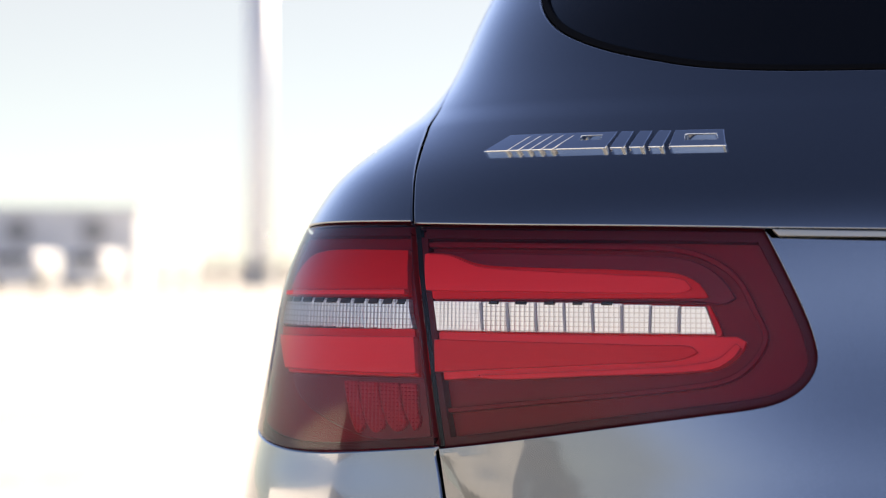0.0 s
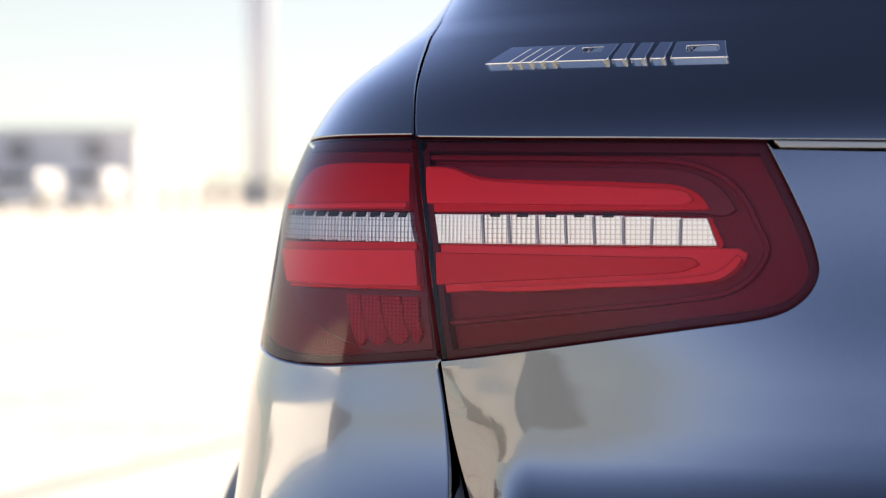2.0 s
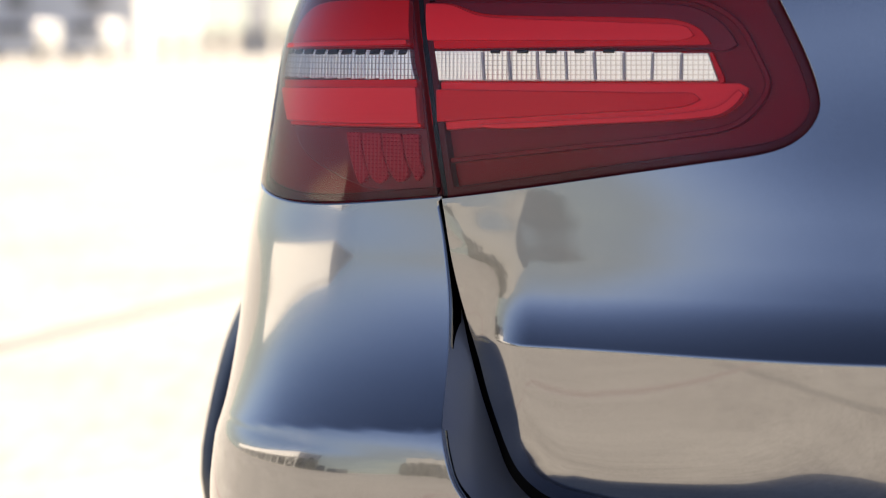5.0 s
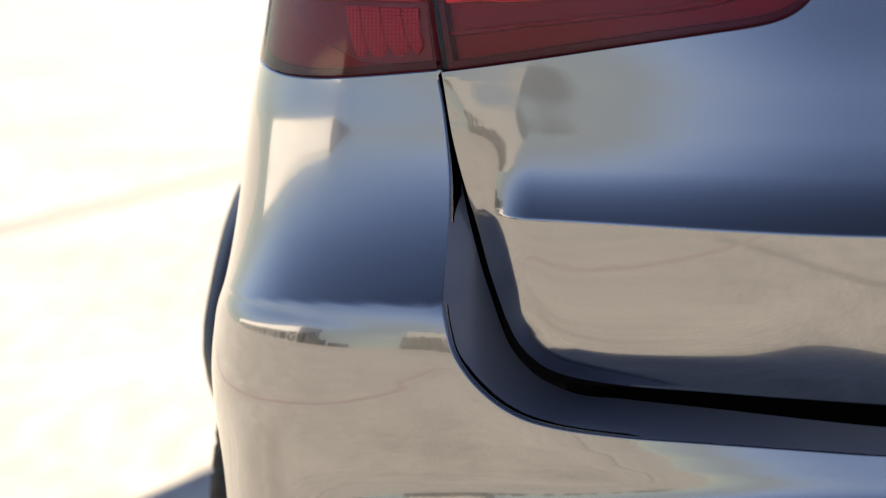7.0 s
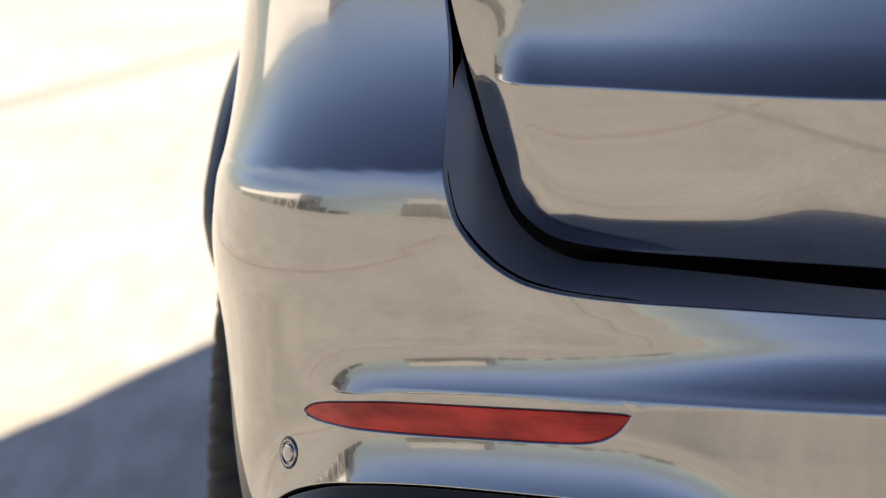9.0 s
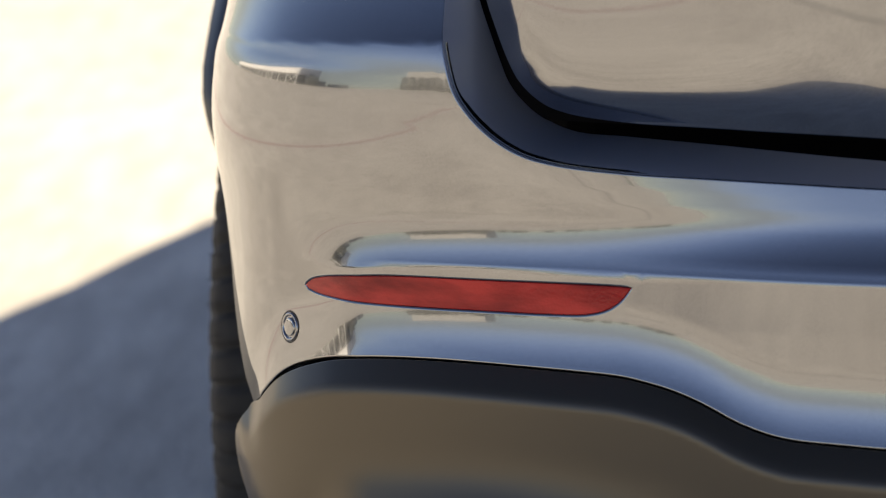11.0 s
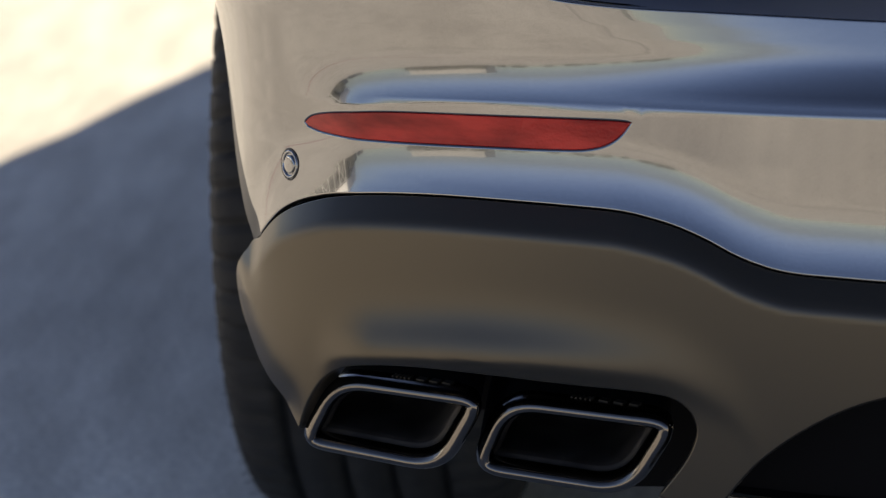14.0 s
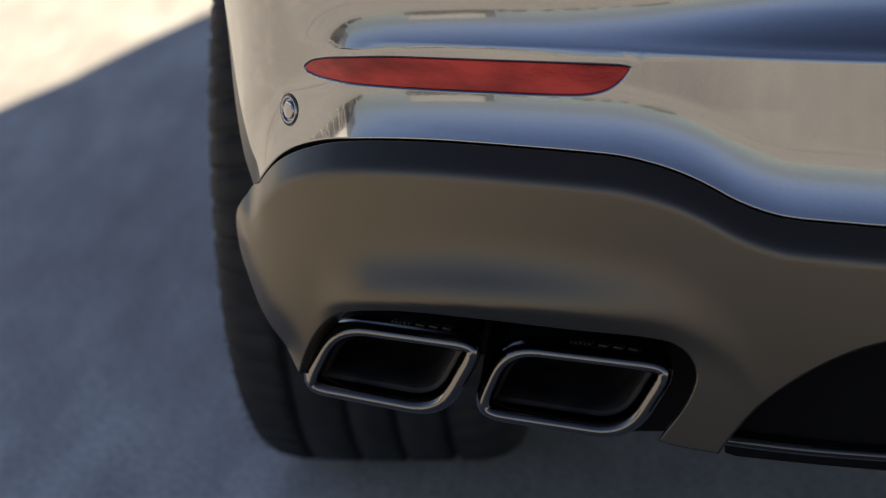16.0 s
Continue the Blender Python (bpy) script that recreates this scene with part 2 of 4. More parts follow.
def leaning(knots):
    """A side profile from (height, degrees by which the face looks up) knots, integrated downwards from zero at z = 1.145."""
    k = np.array(sorted(knots), float)
    z = np.linspace(0.15, 1.75, 6401)
    slope = np.tan(np.radians(np.interp(z, k[:, 0], k[:, 1])))
    y = np.concatenate(([0], np.cumsum((slope[1:] + slope[:-1]) / 2 * np.diff(z))))
    return z, y - np.interp(1.145, z, y)


# plan of the tail: a superellipse, taken along its arc from the middle
TAIL, POWER = 0.40, 2.5
_phi = np.linspace(0, math.pi / 2, 4001)
_ex, _ey = np.sin(_phi) ** (2 / POWER), 1 - np.cos(_phi) ** (2 / POWER)
_arc = np.concatenate(([0], np.cumsum(np.hypot(np.diff(_ex) * 0.93, np.diff(_ey) * TAIL))))
ARC = float(_arc[-1])
HALF_WIDTH = [(0.15, 0.88), (0.35, 0.905), (0.50, 0.912), (0.60, 0.911), (0.66, 0.912), (0.73, 0.916), (0.778, 0.911), (0.805, 0.9033), (0.85, 0.8967),
              (0.938, 0.8865), (0.98, 0.8777), (1.048, 0.8658), (1.10, 0.8564), (1.15, 0.8374), (1.162, 0.831), (1.188, 0.814), (1.227, 0.769),
              (1.245, 0.7463), (1.275, 0.724), (1.33, 0.7026), (1.45, 0.655), (1.60, 0.57), (1.75, 0.45)]
GATE = leaning([(1.75, 62), (1.60, 52), (1.30, 36), (1.22, 35), (1.185, 34), (1.172, 30), (1.158, 22), (1.146, 16), (1.14, 10), (0.99, 2), (0.975, 1.5), (0.945, 2.8),
                (0.92, 7.5), (0.884, 28), (0.8832, 1), (0.81, -2), (0.76, -4), (0.15, -4)])
BUMPER = leaning([(1.75, 62), (1.60, 52), (1.30, 36), (1.22, 35), (1.185, 34), (1.172, 30), (1.158, 22), (1.146, 16), (1.14, 10), (0.99, 2), (0.975, 2), (0.94, 4),
                  (0.90, 14), (0.825, 31), (0.8235, 15), (0.812, 7), (0.80, -0.5), (0.75, -1.6), (0.716, -1.6), (0.706, 7), (0.676, 25), (0.6752, 1), (0.60, 2),
                  (0.15, 0)])
GATE_END = leaning([(1.75, 62), (1.60, 52), (1.30, 36), (1.22, 35), (1.185, 34), (1.172, 30), (1.158, 22), (1.146, 16), (1.14, 10), (0.99, 2), (0.965, 2.2), (0.945, 1.0),
                    (0.92, -1.5), (0.90, -2), (0.81, -3), (0.76, -4), (0.15, -4)])
BUMPER_END = leaning([(1.75, 62), (1.60, 52), (1.30, 36), (1.22, 35), (1.185, 34), (1.172, 30), (1.158, 22), (1.146, 16), (1.14, 10), (0.99, 2), (0.975, 2), (0.94, 4),
                      (0.90, 14), (0.825, 31), (0.8235, 15), (0.812, 7), (0.80, -0.5), (0.75, -1.6), (0.706, -1.6), (0.66, -1), (0.60, 2), (0.15, 0)])
DIFF_END = np.array([(0.9518, 0.5124), (0.9635, 0.5051), (0.9741, 0.4934), (0.9751, 0.4743), (0.9536, 0.4428), (0.9278, 0.4175), (0.9015, 0.4035)])
GAP_LOW = [(0.7627, 0.9866), (0.7547, 0.9660), (0.7480, 0.9492), (0.7344, 0.9151), (0.7175, 0.8762), (0.7006, 0.8361), (0.6759, 0.7964), (0.6494, 0.7765), (0.6304, 0.7705), (0.5873, 0.7669), (0.5061, 0.7680), (0.4031, 0.7671), (0.2, 0.752), (0.0, 0.751)]
GROOVE = [(-0.9500, -0.0294), (-0.8033, -0.0294), (-0.7386, -0.0193), (-0.6532, -0.0126), (-0.5723, -0.0103), (-0.4560, -0.0086), (-0.3957, -0.0088), (0.0000, -0.0088)]
SHOULDER = [(-0.9500, -0.0210), (-0.8786, -0.0210), (-0.8295, -0.0144), (-0.7809, -0.0092), (-0.7362, -0.0053), (-0.7013, -0.0032), (0.0000, -0.0032)]
LIP = [(-0.90, 0.30), (-0.842, 0.383), (-0.826, 0.418), (-0.808, 0.449), (-0.788, 0.465), (-0.741, 0.477), (-0.676, 0.486), (-0.613, 0.489), (-0.553, 0.488), (-0.50, 0.470), (-0.47, 0.44), (0, 0.40)]
LOW_EDGE = [(-1.0000, 0.5089), (-0.8684, 0.5169), (-0.8530, 0.5365), (-0.8360, 0.5555), (-0.8101, 0.5716), (-0.7857, 0.5812), (-0.7397, 0.5901), (-0.6960, 0.5944), (-0.6539, 0.5961), (-0.6128, 0.5967), (-0.5805, 0.5964), (-0.5527, 0.5925), (-0.5330, 0.5874), (-0.5133, 0.5795), (-0.4938, 0.5698), (-0.4744, 0.5629), (-0.4551, 0.5588), (-0.4167, 0.5569), (-0.3908, 0.5558), (0.0000, 0.5520)]


_tz = np.linspace(0.884, 1.13, 247)
_tu = np.clip((1.13 - _tz) / 0.12, 0, 1)
_ts = (_tu * _tu * (3 - 2 * _tu))[::-1]
TWIST = _tz, np.concatenate(([0], np.cumsum((_ts[1:] + _ts[:-1]) / 2 * np.diff(_tz))))[::-1]


def ramp01(u):
    u = np.clip(u, 0, 1)
    return u * u * (3 - 2 * u)


def nearest(knots, s, z):
    """Distance of points in arc and height from a run of knots."""
    near = np.full(np.shape(z), 9.0)
    for (s0, z0), (s1, z1) in zip(knots, knots[1:]):
        u = np.clip(((s - s0) * (s1 - s0) + (z - z0) * (z1 - z0)) / ((s1 - s0) ** 2 + (z1 - z0) ** 2), 0, 1)
        near = np.minimum(near, np.hypot(s - s0 - u * (s1 - s0), z - z0 - u * (z1 - z0)))
    return near


def place(s, z, kind="gate"):
    """A point of the left half of the tail: s metres along the plan's arc from the middle, at height z."""
    s, z = np.asarray(s, float), np.asarray(z, float)
    w = curve(HALF_WIDTH, z)
    c = np.clip(s, 0, ARC)
    x, y = -w * np.interp(c, _arc, _ex), TAIL * np.interp(c, _arc, _ey) + np.maximum(s - ARC, 0)
    pz, py = GATE if kind in ("gate", "gate_low", "lamp", "deep") else BUMPER
    if kind == "bumper":
        low = np.clip((z - 0.60) / 0.03, 0, 1) * np.clip((0.76 - z) / 0.05, 0, 1)
        high = np.clip((z - 0.76) / 0.04, 0, 1) * ramp01((0.95 - z) / 0.12)
        at = z - low * curve(GROOVE, x) - high * curve(SHOULDER, x)
        end = ramp01((-0.765 - x) / 0.070)
        y = y + np.interp(at, pz, py) * (1 - end) + np.interp(at, *BUMPER_END) * end + 0.07
    elif kind == "gate_low":
        end = ramp01((s - 0.672) / 0.045)
        y = y + np.interp(z, pz, py) * (1 - end) + np.interp(z, *GATE_END) * end + 0.07
    else:
        y = y + np.interp(z, pz, py) + 0.07
    if kind != "bumper" and kind != "diffuser":
        k = np.clip((x + 0.64) / 0.24, 0, 1)
        y = y - 0.19 * k * k * (3 - 2 * k) * np.interp(z, TWIST[0], TWIST[1])
    if kind == "lamp":
        y = y + 0.010
    if kind == "deep":
        y = y + 0.022 + 0.014 * np.clip((0.86 - z) / 0.09, 0, 1)
    if kind == "bumper":
        for z0, z1, x0 in ((0.676, 0.705, 0.645), (0.705, 0.715, 0.665), (0.715, 0.725, 0.685), (0.725, 0.765, 0.70), (0.765, 0.777, 0.705), (0.777, 0.789, 0.72), (0.789, 0.801, 0.745), (0.801, 0.827, 0.77)):
            y = y + 0.29 * ramp01((x + x0) / 0.29) * (np.clip(z, z0, z1) - z0)
        d = np.clip(1 - (z - curve(LOW_EDGE, x)) / 0.052, 0, 1.3)
        y = y - 0.0105 * d * d
    if kind == "gate_low":
        knots = np.array(GAP_LOW)
        along = np.unique(np.concatenate([np.linspace(u, v, 10) for u, v in zip(knots[:, 0], knots[1:, 0])]))
        near = nearest(np.stack([along, curve(GAP_LOW, along)], 1), s, z)
        w = 0.021 - near
        y = y + 0.24 * (np.sqrt(w * w + 0.012 ** 2) + w) * np.interp(z, [0.80, 0.86, 0.90, 0.95, 0.98], [1, 0.55, 0.25, 0.20, 0])
    if kind == "diffuser":
        d = curve(LOW_EDGE, x) - z
        y = y - 0.012 + np.interp(d, DIFF[0], DIFF[1])
        w = 0.030 - nearest(DIFF_END, s, z)
        y = y + 0.22 * (np.sqrt(w * w + 0.010 ** 2) + w)
        h = z - curve(LIP, x)
        fade = ramp01((-0.46 - x) / 0.24) * ramp01((x + 0.812) / 0.055)
        y = y + fade * -0.0125 * np.exp(-(h / np.where(h > 0, 0.024, 0.013)) ** 2)
    return np.stack([x, y, z], -1)


def _lower():
    d = np.linspace(-0.05, 0.5, 2201)
    tilt = np.interp(d, [-0.05, 0, 0.012, 0.0225, 0.5], [58, 58, 55, 1, -1])
    y = np.concatenate(([0], np.cumsum(np.tan(np.radians(tilt))[1:] * np.diff(d))))
    return d, np.interp(0, d, y) - y


DIFF = _lower()


def normals(s, z, kind):
    e = 0.0008
    a = place(s + e, z, kind) - place(s - e, z, kind)
    b = place(s, z + e, kind) - place(s, z - e, kind)
    n = np.cross(a, b)
    n = n / np.linalg.norm(n, axis=-1, keepdims=True)
    return -n


# ---- building helpers ----
def part(name, bm, mat, parent=None, label=""):
    """One mesh object out of a bmesh, under a thing or a part."""
    me = bpy.data.meshes.new(name)
    bm.to_mesh(me)
    bm.free()
    return held(name, me, mat, parent, label)


def held(name, me, mat, parent=None, label=""):
    me.materials.append(mat)
    ob = new(name, me)
    ob.parent = parent
    return tagged(ob, label)


def empty(name, at=(0, 0, 0)):
    ob = new(name)
    ob.location = at
    ob.empty_display_size = 0.1
    return ob


def smooth(points, step=0.004):
    """Points along a smooth open curve through the given ones."""
    p = np.array(points, float)
    if len(p) == 2:
        n = max(2, int(np.linalg.norm(p[1] - p[0]) / step) + 1)
        return p[0] + (p[1] - p[0]) * np.linspace(0, 1, n)[:, None]
    q = np.vstack([2 * p[0] - p[1], p, 2 * p[-1] - p[-2]])
    out = []
    for i in range(1, len(q) - 2):
        a, b, c, d = q[i - 1:i + 3]
        ta, tb, tc = (max(np.linalg.norm(v), 1e-9) ** 0.5 for v in (b - a, c - b, d - c))
        m1 = ((b - a) / ta - (c - a) / (ta + tb) + (c - b) / tb) * tb
        m2 = ((c - b) / tb - (d - b) / (tb + tc) + (d - c) / tc) * tb
        n = max(1, int(np.linalg.norm(c - b) / step))
        u = np.arange(n)[:, None] / n
        out.append(b * (2 * u ** 3 - 3 * u ** 2 + 1) + m1 * (u ** 3 - 2 * u ** 2 + u) + c * (3 * u ** 2 - 2 * u ** 3) + m2 * (u ** 3 - u ** 2))
    return np.vstack(out + [p[-1:]])


def outline(*runs, step=0.004):
    """A closed outline out of smooth runs that meet at corners."""
    pts = np.vstack([smooth(r, step) for r in runs])
    keep = [0]
    for i in range(1, len(pts)):
        if np.linalg.norm(pts[i] - pts[keep[-1]]) > 0.0006:
            keep.append(i)
    pts = pts[keep]
    if np.linalg.norm(pts[0] - pts[-1]) < 0.0006:
        pts = pts[:-1]
    area = np.sum(pts[:, 0] * np.roll(pts[:, 1], -1) - np.roll(pts[:, 0], -1) * pts[:, 1])
    return pts if area > 0 else pts[::-1]


def outward(poly):
    t = np.roll(poly, -1, 0) - np.roll(poly, 1, 0)
    t /= np.maximum(np.linalg.norm(t, axis=1, keepdims=True), 1e-9)
    return np.stack([t[:, 1], -t[:, 0]], 1)


def inside(poly, pts):
    a, b = poly, np.roll(poly, -1, 0)
    hit = np.zeros(len(pts), int)
    for (x0, y0), (x1, y1) in zip(a, b):
        if y0 != y1:
            on = (pts[:, 1] >= min(y0, y1)) & (pts[:, 1] < max(y0, y1))
            hit += on & (pts[:, 0] < x0 + (pts[:, 1] - y0) * (x1 - x0) / (y1 - y0))
    return hit % 2 == 1


def away(poly, pts):
    """Distance of points from an outline's corners."""
    d = np.full(len(pts), 9.0)
    for c in poly:
        d = np.minimum(d, np.hypot(pts[:, 0] - c[0], pts[:, 1] - c[1]))
    return d


def sheet(name, poly, kind="gate", gap=0.0022, depth=0.014, grid=(0.008, 0.0036), lift=0.0, both=False, mirror=False, holes=(), rounding=0.0008):
    """A mesh of one panel of the tail: an outline in arc and height, laid on the tail's surface, with rounded, folded-in edges.
    both: the panel crosses the car's middle; mirror: the right-hand copy; holes: outlines cut out of it."""
    rims = []
    for k, p in enumerate([np.asarray(poly, float), *[np.asarray(h, float)[::-1] for h in holes]]):
        mid = p[:, 0] < 1e-5
        q = p - outward(p) * gap
        q[mid, 0] = 0
        rims.append(q)
    lo, hi = rims[0].min(0), rims[0].max(0)
    gs, gz = np.meshgrid(np.arange(lo[0] + grid[0] / 2, hi[0], grid[0]), np.arange(lo[1] + grid[1] / 2, hi[1], grid[1]))
    pts = np.stack([gs.ravel(), gz.ravel()], 1)
    ok = inside(rims[0], pts)
    for h in rims[1:]:
        ok &= ~inside(h, pts)
    pts = pts[ok]
    for r in rims:
        pts = pts[away(r, pts) > 0.0115]
    for r in rims:
        for d in (0.0028, 0.006, 0.010):
            ring = r - outward(r) * d
            keep = inside(rims[0], ring)
            for h in rims[1:]:
                keep &= ~inside(h, ring)
            for q in rims:
                keep &= away(q, ring) > d * 0.9
            if both:
                keep &= ring[:, 0] > 0.001
            pts = np.vstack([pts, ring[keep]])
    every = np.vstack(rims + [pts])
    edges, start = [], 0
    for r in rims:
        edges += [(start + i, start + (i + 1) % len(r)) for i in range(len(r))]
        start += len(r)
    from mathutils import geometry
    co, _, faces, _, _, _ = geometry.delaunay_2d_cdt([Vector(v) for v in every], edges, [], 0, 1e-7)
    co = np.array([tuple(v) for v in co])
    mids = np.array([co[list(f)].mean(0) for f in faces])
    ok = inside(rims[0], mids)
    for h in rims[1:]:
        ok &= ~inside(h, mids)
    faces = [tuple(f) for f, o in zip(faces, ok) if o]
    nrm = normals(co[:, 0], co[:, 1], kind)
    pos = place(co[:, 0], co[:, 1], kind) + nrm * lift
    verts, vn, fs = list(pos), list(nrm), []
    for f in faces:
        a, b, c = pos[list(f[:3])]
        fs.append(f if np.dot(np.cross(b - a, c - a), nrm[f[0]]) > 0 else f[::-1])
    start = 0
    for r in rims:
        n, o = len(r), outward(r)
        e = 0.001
        out3 = place(r[:, 0] + o[:, 0] * e, r[:, 1] + o[:, 1] * e, kind) - place(r[:, 0], r[:, 1], kind)
        out3 /= np.maximum(np.linalg.norm(out3, axis=1, keepdims=True), 1e-9)
        rn = normals(r[:, 0], r[:, 1], kind)
        base = place(r[:, 0], r[:, 1], kind) + rn * lift
        rings = [list(range(start, start + n))]
        for along, down, mix in ((0.7 * rounding, 0.3 * rounding, 0.7), (rounding, rounding, 1.0), (rounding, depth, 1.0)):
            rings.append(list(range(len(verts), len(verts) + n)))
            verts += list(base + out3 * along - rn * down)
            m = rn * (1 - mix) + out3 * mix
            vn += list(m / np.linalg.norm(m, axis=1, keepdims=True))
        for a, b in zip(rings, rings[1:]):
            for i in range(n):
                j = (i + 1) % n
                if not (both and r[i, 0] < 1e-5 and r[j, 0] < 1e-5):
                    f = (a[i], b[i], b[j], a[j])
                    p0, p1, p2 = (np.asarray(verts[k]) for k in f[:3])
                    fs.append(f if np.dot(np.cross(p1 - p0, p2 - p0), vn[b[i]]) > 0 else f[::-1])
        start += n
    verts, vn = np.array(verts), np.array(vn)
    if both:
        n = len(verts)
        verts = np.vstack([verts, verts * (-1, 1, 1)])
        vn = np.vstack([vn, vn * (-1, 1, 1)])
        fs += [tuple(i + n for i in f[::-1]) for f in fs]
    if mirror:
        verts, vn, fs = verts * (-1, 1, 1), vn * (-1, 1, 1), [f[::-1] for f in fs]
    me = bpy.data.meshes.new(name)
    me.from_pydata(verts.tolist(), [], fs)
    me.shade_smooth()
    me.normals_split_custom_set_from_vertices(vn.tolist())
    return me


def strip(name, a, b, mirror=False, both=False, rows=6, bow=0.0):
    """A ruled band between two runs of points, resampled alike; bow lifts its middle."""
    def even(p, n):
        p = np.asarray(p, float)
        d = np.concatenate(([0], np.cumsum(np.linalg.norm(np.diff(p, axis=0), axis=1))))
        return np.stack([np.interp(np.linspace(0, d[-1], n), d, p[:, k]) for k in range(3)], 1)
    n = 160
    a, b = even(a, n), even(b, n)
    v, f = [], []
    for r in range(rows):
        u = r / (rows - 1)
        v += list(a * (1 - u) + b * u + np.array((0, 1, 0)) * bow * 4 * u * (1 - u))
    f = [(r * n + i, r * n + i + 1, (r + 1) * n + i + 1, (r + 1) * n + i) for r in range(rows - 1) for i in range(n - 1)]
    v = np.array(v)
    if both:
        m = len(v)
        v = np.vstack([v, v * (-1, 1, 1)])
        f += [tuple(i + m for i in q[::-1]) for q in f]
    if mirror:
        v, f = v * (-1, 1, 1), [q[::-1] for q in f]
    me = bpy.data.meshes.new(name)
    me.from_pydata(v.tolist(), [], f)
    me.shade_smooth()
    return me


def box(bm, size, at, turn=0.0, bevel=0.0):
    r = bmesh.ops.create_cube(bm, size=1, matrix=Matrix.Translation(at) @ Matrix.Rotation(turn, 4, "Z") @ Matrix.Diagonal((*size, 1)))
    if bevel:
        es = list({e for v in r["verts"] for e in v.link_edges})
        bmesh.ops.bevel(bm, geom=es, offset=bevel, segments=3, profile=0.5, affect="EDGES")
    return bm


def soft(ob):
    ob.data.shade_smooth()
    return ob


# ---- ground ----
bm = bmesh.new()
bmesh.ops.create_grid(bm, x_segments=60, y_segments=60, size=1500)
tagged(part("ground", bm, concrete), "wide pale concrete yard in bright sun", "ground", kind="structure")


def ground_line(name, ax, ay, bx, by, width, mat, z, label):
    d = Vector((bx - ax, by - ay, 0))
    n = Vector((-d.y, d.x, 0)).normalized() * width / 2
    bm = bmesh.new()
    v = [Vector((ax, ay, 0)) - n, Vector((bx, by, 0)) - n, Vector((bx, by, 0)) + n, Vector((ax, ay, 0)) + n]
    lo = [bm.verts.new((q.x, q.y, 0.0005)) for q in v]
    hi = [bm.verts.new((q.x, q.y, z)) for q in v]
    bm.faces.new(hi)
    for i in range(4):
        bm.faces.new((lo[i], lo[(i + 1) % 4], hi[(i + 1) % 4], hi[i]))
    return tagged(part(name, bm, mat), label, "ground marking", kind="structure")


for w, mat, z, lab in ((0.27, line_white, 0.004, "worn white border of a line on the yard"), (0.15, line_red, 0.008, "faded red line across the yard")):
    ground_line("marking_line", -15.4, -40, 1.2, 21.5, w, mat, z, lab)
ground_line("tyre_mark", -7.0, -6.2, 7.5, -3.4, 0.35, tar, 0.003, "dark tyre mark on the concrete")

# ---- the car ----
car = tagged(empty("car"), "blue-grey metallic sport utility car parked on concrete", "car")
GAP = [(1.005, 1.40), (1.0127, 1.35), (1.0255, 1.322), (1.036, 1.2935), (1.0138, 1.2682), (0.971, 1.243), (0.9179, 1.2188), (0.8796, 1.1968), (0.8586, 1.1784), (0.8362, 1.152),
       (0.8187, 1.1264), (0.7995, 1.0888), (0.785, 1.0475), (0.7702, 1.0068), (0.7627, 0.9866)]
TOP_OUT = [(0.8350, 1.1503), (0.8847, 1.1508), (0.938, 1.1511), (0.9931, 1.1506), (1.06, 1.149), (1.14, 1.145)]
TOP_IN = [(0.8340, 1.1487), (0.7371, 1.1468), (0.6384, 1.1454), (0.5473, 1.1438), (0.5243, 1.1432)]
LAMP_RIGHT = [(0.5243, 1.1432), (0.5101, 1.126), (0.4956, 1.1065), (0.4825, 1.0853), (0.4744, 1.068), (0.4709, 1.0545), (0.4729, 1.0449), (0.4783, 1.0364),
              (0.488, 1.0286), (0.4999, 1.0234), (0.5161, 1.0196), (0.5492, 1.0147), (0.6126, 1.0055), (0.6789, 0.9957), (0.7255, 0.9893), (0.7612, 0.9848)]
LAMP_LOW = [(0.7627, 0.9860), (0.8022, 0.9824), (0.8489, 0.9784), (0.8894, 0.9757), (0.9318, 0.9752), (0.9674, 0.9767), (1.0023, 0.9796), (1.07, 0.987), (1.13, 0.998)]
LAMP_SIDE = [(1.13, 0.998), (1.165, 1.04), (1.17, 1.10), (1.14, 1.145)]
CREASE = [(0.7657, 0.9822), (0.7539, 0.9545), (0.7430, 0.9139), (0.7391, 0.8739), (0.7382, 0.8427), (0.7359, 0.8202), (0.7266, 0.7968), (0.7075, 0.7734), (0.6853, 0.7564), (0.6623, 0.7456), (0.6360, 0.7401), (0.5852, 0.7363), (0.5238, 0.7344), (0.4642, 0.7323), (0.3990, 0.7300), (0.2000, 0.7300), (0.0000, 0.7290)]
LEDGE = [(0.766, 0.9803), (0.7513, 0.9483), (0.7362, 0.9124), (0.7215, 0.8728), (0.7044, 0.8314), (0.6815, 0.7896), (0.6574, 0.7664), (0.6247, 0.7531), (0.5811, 0.7519), (0.4989, 0.7508), (0.3945, 0.7459), (0.1982, 0.731), (0.0, 0.7305)]
WINDOW = [(0.90, 1.36), (0.8888, 1.3366), (0.872, 1.3224), (0.8468, 1.308), (0.8142, 1.2961), (0.767, 1.2839), (0.7187, 1.2751), (0.674, 1.2683), (0.627, 1.264),
          (0.5721, 1.2615), (0.4848, 1.2603), (0.2, 1.259), (0.0, 1.259)]
FLANK = ARC + 0.75


for side in (False, True):
    quarter = outline(GAP[:10], TOP_OUT, LAMP_SIDE[::-1], [(1.13, 0.998), (FLANK, 0.990)], [(FLANK, 0.990), (FLANK, 1.40)], [(FLANK, 1.40), (1.005, 1.40)])
    held("quarter_panel", sheet("quarter_panel", quarter, "gate", mirror=side, grid=(0.009, 0.004), rounding=0.0024), paint, car)

